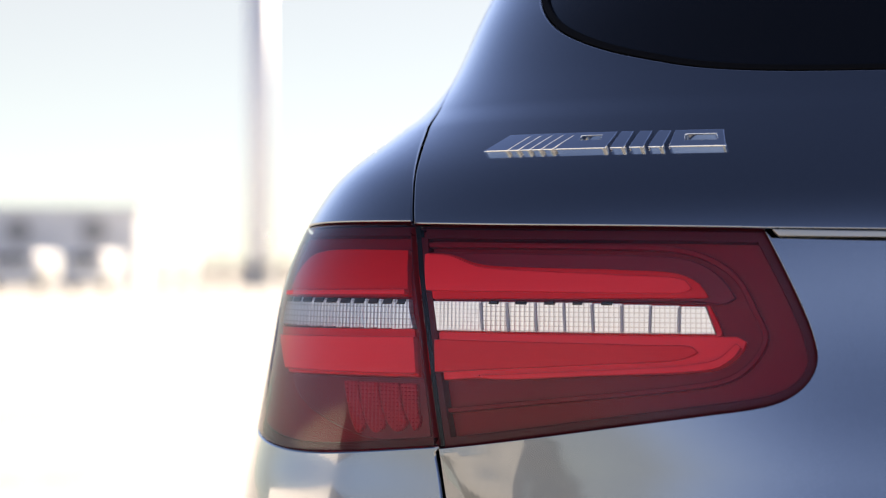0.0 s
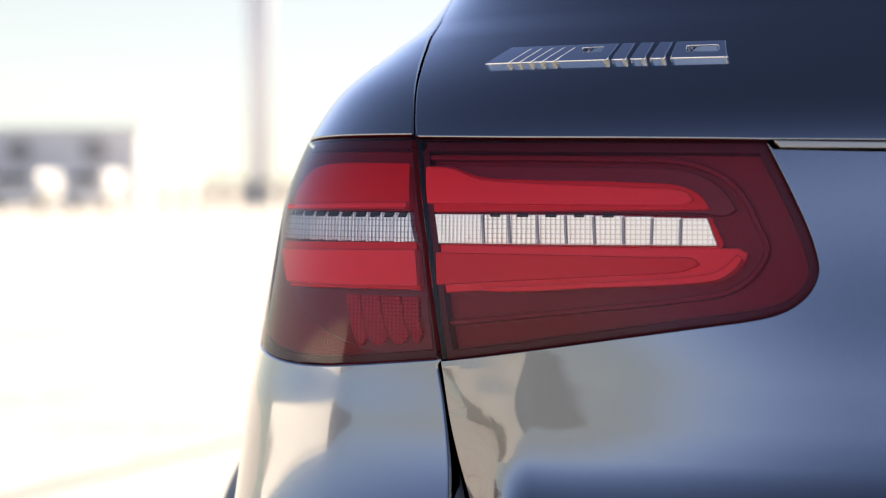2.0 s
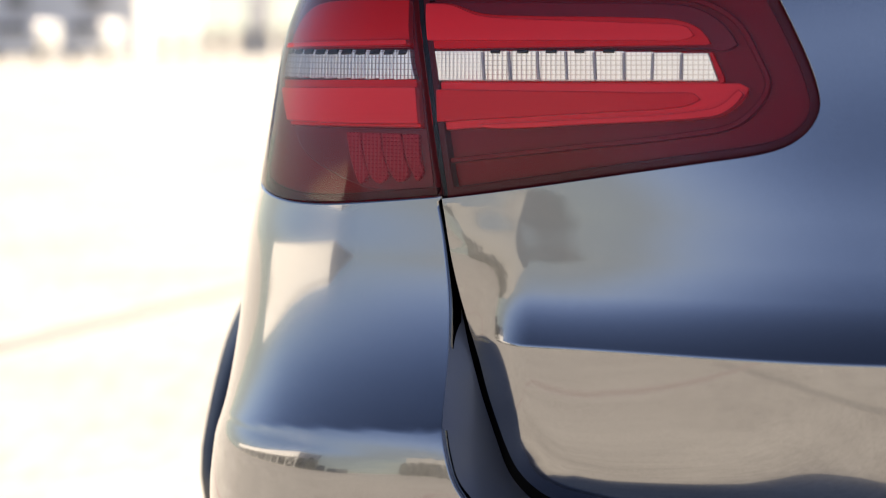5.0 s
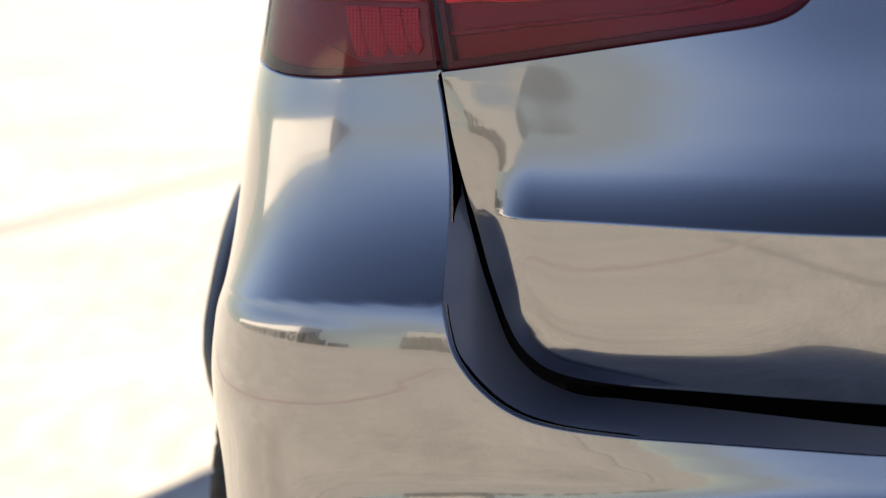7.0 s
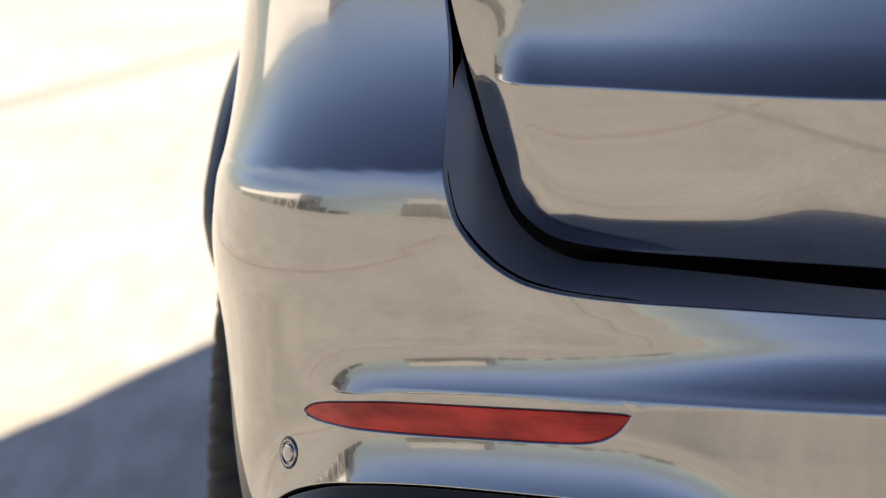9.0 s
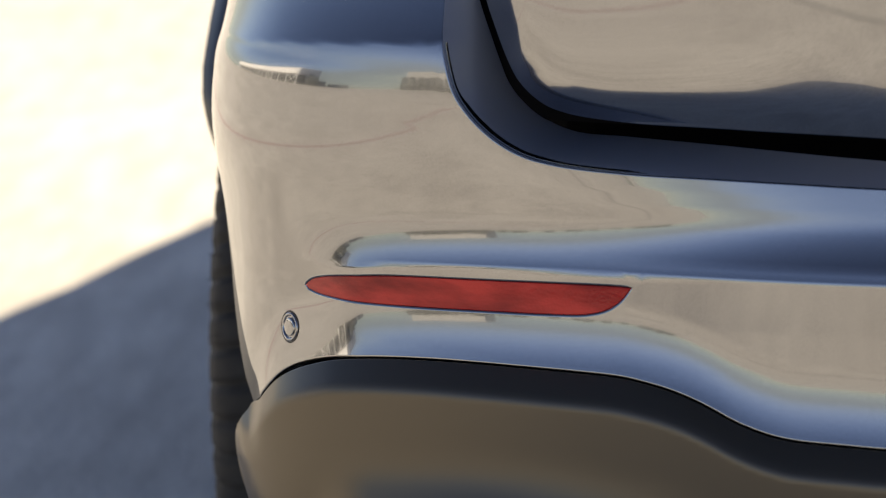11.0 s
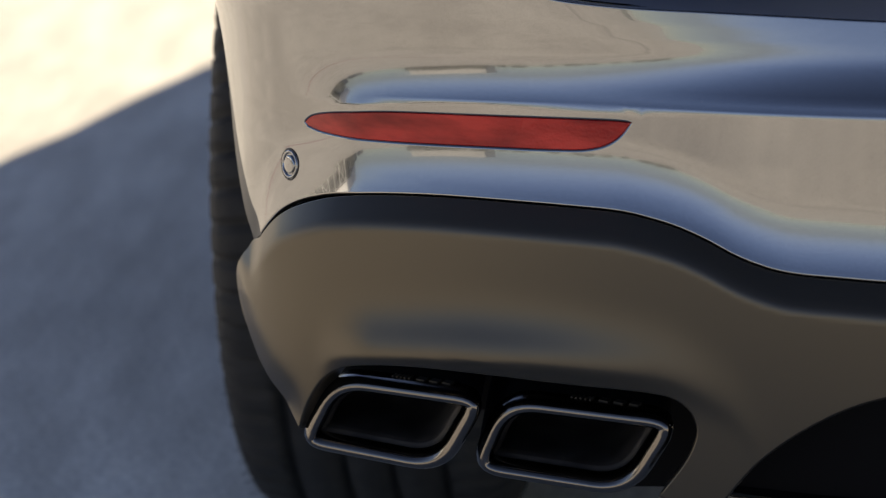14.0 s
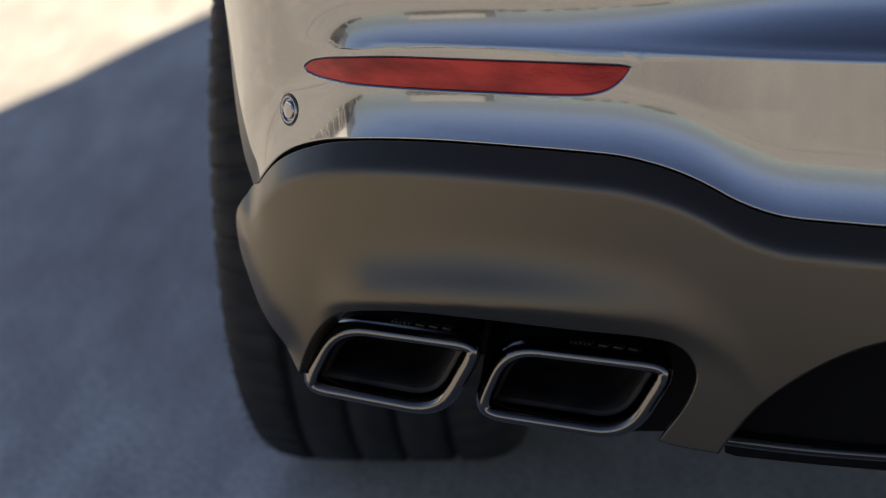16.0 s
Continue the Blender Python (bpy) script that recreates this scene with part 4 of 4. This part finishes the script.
# ---- wheels ----
def wheel(x, y):
    m = -1 if x < 0 else 1
    ob = tagged(empty("wheel", (x, y, 0.372)), "wide black tyre on a dark alloy wheel")
    ob.parent = car
    prof = [(-0.10, 0.262), (-0.135, 0.275), (-0.147, 0.31), (-0.145, 0.335), (-0.135, 0.355), (-0.12, 0.366), (-0.098, 0.371), (-0.088, 0.3715), (-0.087, 0.361), (-0.078, 0.361), (-0.077, 0.372)]
    prof += [(-0.036, 0.3725), (-0.035, 0.361), (-0.026, 0.361), (-0.025, 0.3725), (0.012, 0.3725), (0.013, 0.361), (0.022, 0.361), (0.023, 0.3725), (0.065, 0.372), (0.066, 0.361), (0.075, 0.361), (0.076, 0.3715)]
    prof += [(0.10, 0.371), (0.12, 0.366), (0.135, 0.355), (0.145, 0.335), (0.147, 0.31), (0.135, 0.275), (0.10, 0.262)]
    bm = bmesh.new()
    n = 64 * 8

    def tread(px, r, k):
        """The shoulder carries a narrow cross groove at every eighth step."""
        return r - 0.009 if k % 8 < 2 and 0.093 < abs(px) < 0.146 else r
    loops = [[bm.verts.new((px, tread(px, r, k) * math.cos(2 * math.pi * k / n + abs(px) * 0.4), tread(px, r, k) * math.sin(2 * math.pi * k / n + abs(px) * 0.4))) for px, r in prof] for k in range(n)]
    for k in range(n):
        a, b = loops[k], loops[(k + 1) % n]
        for i in range(len(prof) - 1):
            bm.faces.new((a[i], a[i + 1], b[i + 1], b[i]))
    bmesh.ops.recalc_face_normals(bm, faces=bm.faces)
    tyre = soft(part("tyre", bm, rubber, ob))
    for k in range(26):
        bm = bmesh.new()
        a = math.radians(95 + 5.2 * k + 2 * math.sin(k * 7.3))
        d = Vector((m, 0.3 * math.sin(k * 3.1), 0.25 * math.cos(k * 5.7))).normalized()
        base = Vector((m * 0.128, 0.359 * math.cos(a + math.pi / 4), 0.359 * math.sin(a + math.pi / 4)))
        bmesh.ops.create_cone(bm, cap_ends=True, segments=5, radius1=0.0006, radius2=0.0004, depth=0.012 + 0.006 * math.sin(k * 2.7) ** 2,
                              matrix=Matrix.Translation(base + d * 0.007) @ d.to_track_quat("Z", "Y").to_matrix().to_4x4())
        part("rubber_hair", bm, rubber, tyre)
    bm = bmesh.new()
    rp = [(-0.13, 0.268), (-0.12, 0.255), (-0.05, 0.235), (0.10, 0.235), (0.13, 0.268)]
    loops = [[bm.verts.new((px, r * math.cos(2 * math.pi * k / 64), r * math.sin(2 * math.pi * k / 64))) for px, r in rp] for k in range(64)]
    for k in range(64):
        a, b = loops[k], loops[(k + 1) % 64]
        for i in range(len(rp) - 1):
            bm.faces.new((a[i], a[i + 1], b[i + 1], b[i]))
    rim = soft(part("rim", bm, rim_metal, ob))
    for k in range(10):
        bm = bmesh.new()
        box(bm, (0.03, 0.03, 0.21), (m * 0.115, 0, 0.135), bevel=0.006)
        bmesh.ops.rotate(bm, verts=bm.verts, matrix=Matrix.Rotation(2 * math.pi * k / 10, 3, "X"))
        part("spoke", bm, rim_metal, rim)
    bm = bmesh.new()
    bmesh.ops.create_cone(bm, cap_ends=True, segments=32, radius1=0.05, radius2=0.045, depth=0.03, matrix=Matrix.Translation((m * 0.12, 0, 0)) @ Matrix.Rotation(math.pi / 2, 4, "Y"))
    part("hub", bm, rim_metal, rim)
    return ob


AXLE_REAR, AXLE_FRONT = 0.93, 3.60
for y in (AXLE_REAR, AXLE_FRONT):
    for x in (-0.830, 0.830):
        wheel(x, y)

# ---- the rest of the body: an inner hull behind the panels, sides, roof and bonnet ----
def hull(name, levels, rear, front, mat, inset, tail=TAIL, nose=0.45):
    """A closed loft through rounded plans at the given heights."""
    bm = bmesh.new()
    loops = []
    for z in levels:
        w = float(curve(HALF_WIDTH, z)) - inset
        y0, y1 = rear(z) + inset, front(z)
        run = []
        for k in range(33):
            f = math.pi / 2 * k / 32
            run.append((-w * math.sin(f) ** (2 / POWER), y0 + tail * (1 - math.cos(f) ** (2 / POWER))))
        for k in range(33):
            f = math.pi / 2 * (1 - k / 32)
            run.append((-w * math.sin(f) ** (2 / POWER), y1 - nose * (1 - math.cos(f) ** (2 / POWER))))
        full = run + [(-x, y) for x, y in run[-2:0:-1]]
        loops.append([bm.verts.new((x, y, z)) for x, y in full])
    n = len(loops[0])
    for a, b in zip(loops, loops[1:]):
        for i in range(n):
            bm.faces.new((a[i], a[(i + 1) % n], b[(i + 1) % n], b[i]))
    bm.faces.new(loops[0][::-1])
    bm.faces.new(loops[-1])
    bmesh.ops.recalc_face_normals(bm, faces=bm.faces)
    return soft(part(name, bm, mat, car))


def gate_y(z):
    return float(np.interp(z, *GATE)) + 0.07


front_y = [(0.70, 4.54), (0.85, 4.50), (0.95, 4.33), (1.02, 3.9), (1.06, 3.45), (1.35, 2.85), (1.52, 2.40), (1.63, 1.6)]
hull("inner_body", [0.76, 0.80, 0.9, 1.0, 1.1, 1.16, 1.2, 1.25, 1.3, 1.35], gate_y, lambda z: float(curve(front_y, z)) - 0.03, seal, 0.028)
hull("side_windows", [1.33, 1.37, 1.40, 1.45, 1.5, 1.55, 1.575], gate_y, lambda z: float(curve(front_y, z)), glass_dark, 0.006)
hull("roof", [1.57, 1.59, 1.605, 1.62, 1.63], gate_y, lambda z: float(curve(front_y, z)), paint, 0.002)
bm = bmesh.new()
rows = []
for v in np.linspace(0, 1, 24):
    y = 3.30 + 1.16 * v
    z = 1.095 - 0.03 * v - 0.20 * v ** 5
    half = 0.86 - 0.02 * v - 0.34 * max(0, (v - 0.55) / 0.45) ** 2.4
    rows.append([bm.verts.new((half * u, y - 0.10 * u * u * v, z - 0.055 * abs(u) ** 2.5 + 0.012 * math.exp(-((abs(u) - 0.55) / 0.06) ** 2))) for u in np.linspace(-1, 1, 33)])
for a, b in zip(rows, rows[1:]):
    for i in range(32):
        bm.faces.new((a[i], a[i + 1], b[i + 1], b[i]))
bmesh.ops.recalc_face_normals(bm, faces=bm.faces)
soft(part("bonnet", bm, paint, car))


def flank(side):
    """The outer side from the rear wheel forward, with the bonnet's edge: a band of the same plan."""
    bm = bmesh.new()
    m = 1 if side else -1
    zs = [0.30, 0.36, 0.45, 0.55, 0.65, 0.75, 0.85, 0.95, 1.0, 1.04]
    ys = np.linspace(1.20, 4.50, 60)
    rows = []
    for z in zs:
        row = []
        for y in ys:
            nose = max(0.0, (y - 3.88) / 0.65)
            w = float(curve(HALF_WIDTH, z)) * 1.02
            row.append(bm.verts.new((m * w * (1 - 0.60 * nose ** 2.1), y, z)))
        rows.append(row)
    for a, b in zip(rows, rows[1:]):
        for i in range(len(ys) - 1):
            mid = Vector(((0), (a[i].co.y + a[i + 1].co.y) / 2, (a[i].co.z + b[i].co.z) / 2))
            if min(math.hypot(mid.y - AXLE_REAR, mid.z - 0.372), math.hypot(mid.y - AXLE_FRONT, mid.z - 0.372)) > 0.41:
                bm.faces.new((a[i], a[i + 1], b[i + 1], b[i]))
    bmesh.ops.solidify(bm, geom=bm.faces[:], thickness=0.02)
    return soft(part("side_panel", bm, paint, car))


for side in (False, True):
    flank(side)
bm = bmesh.new()
box(bm, (1.30, 3.9, 0.48), (0, 2.42, 0.52), bevel=0.05)
part("underbody", bm, seal, car, "black underbody")
bm = bmesh.new()
box(bm, (1.50, 0.30, 0.45), (0, 4.28, 0.55), bevel=0.08)
soft(part("front_bumper", bm, paint, car))

# wheel arches: dark lips that stand out beside the bumper's edge
for side in (False, True):
    m = 1 if side else -1
    for yc in (AXLE_REAR, AXLE_FRONT):
        bm = bmesh.new()
        prev = None
        for k in range(49):
            a = math.radians(-12 + 168 * k / 48)
            ring, thin = [], ramp01((48 - k) / 7) ** 0.7
            for px, r in ((0.900, 0.425), (0.950, 0.428), (0.968, 0.436), (0.974, 0.450), (0.972, 0.464), (0.950, 0.478), (0.900, 0.482)):
                ring.append(bm.verts.new((m * (0.905 + (px - 0.905) * thin), yc + r * math.cos(a), 0.372 + r * math.sin(a))))
            if prev:
                for i in range(6):
                    bm.faces.new((prev[i], prev[i + 1], ring[i + 1], ring[i]))
            prev = ring
        bmesh.ops.recalc_face_normals(bm, faces=bm.faces)
        soft(part("arch_lip", bm, plastic, car, "black wheel arch lip"))

# ---- small things of the tail ----
def parking_sensor(side):
    m = -1 if side else 1
    ob = tagged(empty("parking_sensor"), "round parking sensor in a chrome ring")
    ob.parent = bumper
    n = normals(np.array(0.8858), np.array(0.5886), "bumper")
    c = place(np.array(0.8858), np.array(0.5886), "bumper")
    turn = Vector(n).to_track_quat("Z", "Y").to_matrix().to_4x4()
    for nm, mat, ring in (("ring", plastic, ((0.0128, -0.004), (0.0128, 0.0004), (0.0120, 0.0008), (0.0112, 0.0002))),
                          ("bezel", paint, ((0.0112, -0.004), (0.0112, 0.0010), (0.0100, 0.0014), (0.0084, 0.0006), (0.0082, -0.001))),
                          ("groove", gloss_black, ((0.0084, -0.0012), (0.0070, -0.0012))),
                          ("disc", paint, ((0.0072, -0.003), (0.0072, 0.0010), (0.0064, 0.0014), (0.003, 0.0016), (0.0003, 0.0016)))):
        bm = bmesh.new()
        loops = [[bm.verts.new(Matrix.Translation(c) @ turn @ Vector((r * math.cos(a), r * math.sin(a), h))) for a in np.linspace(0, 2 * math.pi, 33)[:-1]] for r, h in ring]
        for a, b in zip(loops, loops[1:]):
            for i in range(32):
                bm.faces.new((a[i], a[(i + 1) % 32], b[(i + 1) % 32], b[i]))
        if side:
            bmesh.ops.scale(bm, verts=bm.verts, vec=(-1, 1, 1))
        bmesh.ops.recalc_face_normals(bm, faces=bm.faces)
        soft(part("sensor_" + nm, bm, mat, ob))


for side in (False, True):
    parking_sensor(side)

# the badge: slanting bars and three plain bevelled blocks, in chrome
badge = tagged(empty("badge"), "chrome badge of slanted bars and plain blocks")
badge.parent = car
BASE, RISE = 1.2012, 0.0122


def badge_block(name, s0, s1, lean0, lean1, hole=None):
    top = BASE + RISE
    shape = outline([(s0, BASE), (s1, BASE)], [(s1, BASE), (s1 + lean1, top)], [(s1 + lean1, top), (s0 + lean0, top)], [(s0 + lean0, top), (s0, BASE)], step=0.003)
    held(name, sheet(name, shape, "gate", gap=0.0005, lift=0.0042, depth=0.005, grid=(0.004, 0.003), rounding=0.0012, holes=[hole] if hole is not None else []), chrome, badge)


def slot(s0, s1, z0, z1, lean):
    return outline([(s0, z0), (s1, z0)], [(s1, z0), (s1 + lean, z1)], [(s1 + lean, z1), (s0 + lean, z1)], [(s0 + lean, z1), (s0, z0)], step=0.002)


badge_block("bar", 0.803, 0.7790, -0.010, -0.010)
for k in range(4):
    badge_block("bar", 0.7775 - 0.0112 * k, 0.7680 - 0.0112 * k, -0.010, -0.010)
badge_block("block", 0.7320, 0.6850, -0.008, 0.002, slot(0.7160, 0.6960, BASE + 0.0062, BASE + 0.0098, 0.002))
for k in range(3):
    badge_block("bar", 0.6800 - 0.0170 * k, 0.6680 - 0.0170 * k, 0.003, 0.004)
badge_block("block", 0.6280, 0.5795, 0.006, 0.0125, slot(0.6180, 0.5900, BASE + 0.0045, BASE + 0.0090, 0.005))

# black middle of the diffuser: a dark cavity, its rim and the blade below it
cav = outline(CENTRE, [(0, 0.50), (0, 0.36)], [(0, 0.36), (0.5215, 0.370)], [(0.5215, 0.370), CENTRE[0]])
held("cavity", sheet("cavity", cav, "diffuser", both=True, gap=-0.004, lift=-0.055, grid=(0.02, 0.012)), seal, diffuser, "deep black cavity")
rim_out = smooth(CENTRE)
rim_a = place(rim_out[:, 0], rim_out[:, 1], "diffuser") + (0, 0.003, 0)
inner_run = np.array([(max(s - 0.004, 0), z - 0.006) for s, z in rim_out])
rim_b = place(inner_run[:, 0], inner_run[:, 1], "diffuser") + (0, 0.05, 0)
held("cavity_rim", strip("cavity_rim", rim_a, rim_b, both=True), gloss_black, diffuser)
bm = bmesh.new()
prof = [(0.030, 0.004), (0.004, 0.0035), (0.0, 0.0), (0.003, -0.0045), (0.030, -0.006)]
last = None
for x in np.linspace(-0.515, 0.515, 61):
    z = 0.3735 + 0.0085 * min(1, abs(x) / 0.5) ** 2
    y = 0.012 + 0.03 * (abs(x) / 0.515) ** 6
    ring = [bm.verts.new((x, y + dy, z + dz)) for dy, dz in prof]
    if last:
        for i in range(len(prof) - 1):
            bm.faces.new((last[i], last[i + 1], ring[i + 1], ring[i]))
    last = ring
bmesh.ops.recalc_face_normals(bm, faces=bm.faces)
soft(part("blade", bm, gloss_black, diffuser, "glossy black lower blade"))
for x in (-0.40, 0.40):
    bm = bmesh.new()
    box(bm, (0.012, 0.25, 0.20), (x, 0.80, 0.28), bevel=0.004)
    part("suspension_arm", bm, seal, car)
for side in (-1, 1):
    bm = bmesh.new()
    box(bm, (0.17, 0.03, 0.18), (side * 0.750, 0.275, 0.450))
    box(bm, (0.21, 0.03, 0.205), (side * 0.560, 0.275, 0.4375))
    box(bm, (0.068, 0.03, 0.215), (side * 0.549, 0.235, 0.4175))
    part("exhaust_box", bm, seal, car, "black box behind the exhaust tips")

# ---- the far yard ----
def hall(name, x0, x1, y, top, deep, mat, label, vents=0):
    ob = tagged(empty(name, ((x0 + x1) / 2, y, 0)), label, "building")
    bm = bmesh.new()
    part("wall", box(bm, (x1 - x0, deep, top), (0, deep / 2, top / 2)), mat, ob)
    bm = bmesh.new()
    part("roof", box(bm, (x1 - x0 + 0.4, deep + 0.4, 0.25), (0, deep / 2, top + 0.1)), mat, ob)
    return ob


far_hall = hall("grey_hall", -60, -27.6, 122, 3.85, 18, wall_grey, "low grey hall at the yard's far edge")
for dx in (9.8, 13.9):
    bm = bmesh.new()
    bmesh.ops.create_cone(bm, cap_ends=True, segments=20, radius1=0.70, radius2=0.70, depth=0.3, matrix=Matrix.Translation((dx, -0.1, 2.8)) @ Matrix.Rotation(math.pi / 2, 4, "X"))
    part("vent", bm, vent_grey, far_hall, "round dark vent")
mast = tagged(empty("mast", (-19.4, 112, 0)), "tall pale grey steel mast standing on the yard", "mast")
bm = bmesh.new()
bmesh.ops.create_cone(bm, cap_ends=True, segments=24, radius1=0.64, radius2=0.60, depth=16, matrix=Matrix.Translation((0, 0, 8)))
soft(part("pole", bm, steel_pole, mast))
bm = bmesh.new()
bmesh.ops.create_cone(bm, cap_ends=True, segments=24, radius1=0.75, radius2=0.72, depth=0.4, matrix=Matrix.Translation((0, 0, 0.2)))
part("base_plate", bm, wall_grey, mast)


def van(x, y, wide):
    ob = tagged(empty("van", (x, y, 0)), "white van parked at the yard's far edge", "van", group="far vans")
    bm = bmesh.new()
    soft(part("body", box(bm, (wide, 4.2, 1.25), (0, 0, 0.95), bevel=0.25), van_white, ob))
    for dx in (-1, 1):
        bm = bmesh.new()
        bmesh.ops.create_cone(bm, cap_ends=True, segments=20, radius1=0.32, radius2=0.32, depth=0.22, matrix=Matrix.Translation((dx * (wide / 2 - 0.15), -1.3, 0.32)) @ Matrix.Rotation(math.pi / 2, 4, "Y"))
        part("wheel", bm, seal, ob)
    bm = bmesh.new()
    part("rear_window", box(bm, (wide * 0.7, 0.04, 0.35), (0, -2.1, 1.28)), glass_dark, ob)


van(-26.4, 95, 2.1)
van(-23.4, 95, 1.65)
for k in range(7):
    bm = bmesh.new()
    box(bm, (0.42, 0.20, 1.25), (0, 0, 0.625), bevel=0.04)
    f = part("concrete_post", bm, post_grey)
    f.location = (-20.9 + 0.95 * k - 2.4, 108, 0)
    tagged(f, "short grey concrete post of a barrier", "post", group="barrier posts")

# behind the camera: a hall and trees that the paint mirrors
white_hall = tagged(empty("white_hall", (-97, 47, 0)), "long white hall with a deep fascia over an open braced front", "building")
white_hall.rotation_euler = (0, 0, math.radians(128))
bm = bmesh.new()
part("fascia", box(bm, (116, 16, 3.2), (0, 8, 6.9)), wall_white, white_hall, "white sheet-metal fascia")
bm = bmesh.new()
part("roof", box(bm, (116.6, 16.6, 0.25), (0, 8, 8.6)), wall_white, white_hall)
# the dark cladding here carries the shaded depth of the open front
bm = bmesh.new()
part("back_wall", box(bm, (115, 0.3, 5.3), (0, 7, 2.65)), wall_mid, white_hall, "dark grey back wall, the open front's shade in its colour")
for k in range(20):
    x = -57.4 + 6.04 * k
    bm = bmesh.new()
    part("column", box(bm, (0.45, 0.45, 5.3), (x, 0.5, 2.65), bevel=0.03), wall_white, white_hall)
    if k % 3 == 0 and k < 19:
        for lean in (-1, 1):
            bm = bmesh.new()
            box(bm, (0.2, 0.2, 7.6), (0, 0, 0))
            bmesh.ops.rotate(bm, verts=bm.verts, matrix=Matrix.Rotation(lean * math.atan2(6.04, 5.1), 3, "Y"))
            bmesh.ops.translate(bm, verts=bm.verts, vec=(x + 3.02, 0.5, 2.65))
            part("brace", bm, wall_white, white_hall)
for x0, wide, top in ((-66, 8, 2.6), (-75, 6, 3.4), (-83.5, 7, 2.2)):
    bm = bmesh.new()
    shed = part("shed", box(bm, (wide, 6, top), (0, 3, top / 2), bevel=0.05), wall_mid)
    shed.matrix_world = pose(-74, 66 + x0, 0, 0, 0, 90)
    tagged(shed, "low grey shed beside the hall", "shed", group="sheds beside the hall")
# unseen building, added only to give the tailgate's paint a grey reflection
mirrored_building = tagged(empty("mirrored_building", (-78, -54, 0)), "unseen grey building, added for the tailgate's reflection", "building")
mirrored_building.rotation_euler = (0, 0, math.radians(146))
for name, size, at in (("wall", (24, 12, 8.6), (0, 6, 4.3)), ("roof", (24.6, 12.6, 0.3), (0, 6, 8.7))):
    bm = bmesh.new()
    part(name, box(bm, size, at), vent_grey, mirrored_building)
for k in range(4):
    bm = bmesh.new()
    part("door", box(bm, (3.6, 0.12, 4.0), (-9.6 + 6.4 * k, -0.02, 2.0), bevel=0.02), wall_mid, mirrored_building, "dark roller door")


def tree(x, y, tall, seed):
    rnd = random.Random(seed)
    ob = tagged(empty("tree", (x, y, 0)), "broad green tree at the yard's edge", "tree", group="trees behind the yard")
    bm = bmesh.new()
    bmesh.ops.create_cone(bm, cap_ends=True, segments=8, radius1=0.22, radius2=0.08, depth=tall * 0.7, matrix=Matrix.Translation((0, 0, tall * 0.35)))
    for k in range(5):
        a = k * 1.3 + rnd.random()
        d = Vector((math.cos(a), math.sin(a), 0.9)).normalized()
        bmesh.ops.create_cone(bm, cap_ends=False, segments=6, radius1=0.07, radius2=0.02, depth=tall * 0.35, matrix=Matrix.Translation(Vector((0, 0, tall * (0.35 + 0.06 * k))) + d * tall * 0.17) @ d.to_track_quat("Z", "Y").to_matrix().to_4x4())
    part("trunk", bm, bark, ob)
    bm = bmesh.new()
    for k in range(420):
        a, u = rnd.random() * 6.283, rnd.random()
        r = tall * 0.30 * (0.35 + 0.65 * math.sin(math.pi * (0.12 + 0.8 * u))) * math.sqrt(rnd.random()) * (1 + 0.25 * math.sin(3 * a + seed))
        c = Vector((r * math.cos(a), r * math.sin(a), tall * (0.10 + 0.92 * u)))
        q = Euler((rnd.random() * 6, rnd.random() * 6, rnd.random() * 6)).to_matrix()
        s = (0.22 + 0.28 * rnd.random()) * max(1, tall / 5)
        bm.faces.new([bm.verts.new(c + q @ Vector(v) * s) for v in ((-1, -0.5, 0), (0.2, -0.8, 0.2), (1, 0, 0), (0.1, 0.8, -0.2))])
    part("crown", bm, leaf, ob)


for k in range(22):
    rnd = random.Random(100 + k)
    tree(-62 + 2.2 * k + rnd.uniform(-0.8, 0.8), -38 + rnd.uniform(-1.5, 1.5), rnd.uniform(0.8, 1.5), k)
for k in range(44):
    rnd = random.Random(300 + k)
    u = (k + rnd.random()) / 44
    tree(-60 - 112 * u, -8 + 112 * u, 3.4 + 2.0 * rnd.random() + 1.5 * u, 40 + k)
for k in range(15):
    rnd = random.Random(500 + k)
    tree(-51 - 2.4 * k + rnd.uniform(-1, 1), -46 + rnd.uniform(-2, 2), 2.2 + 0.9 * rnd.random() + 0.08 * k, 90 + k)
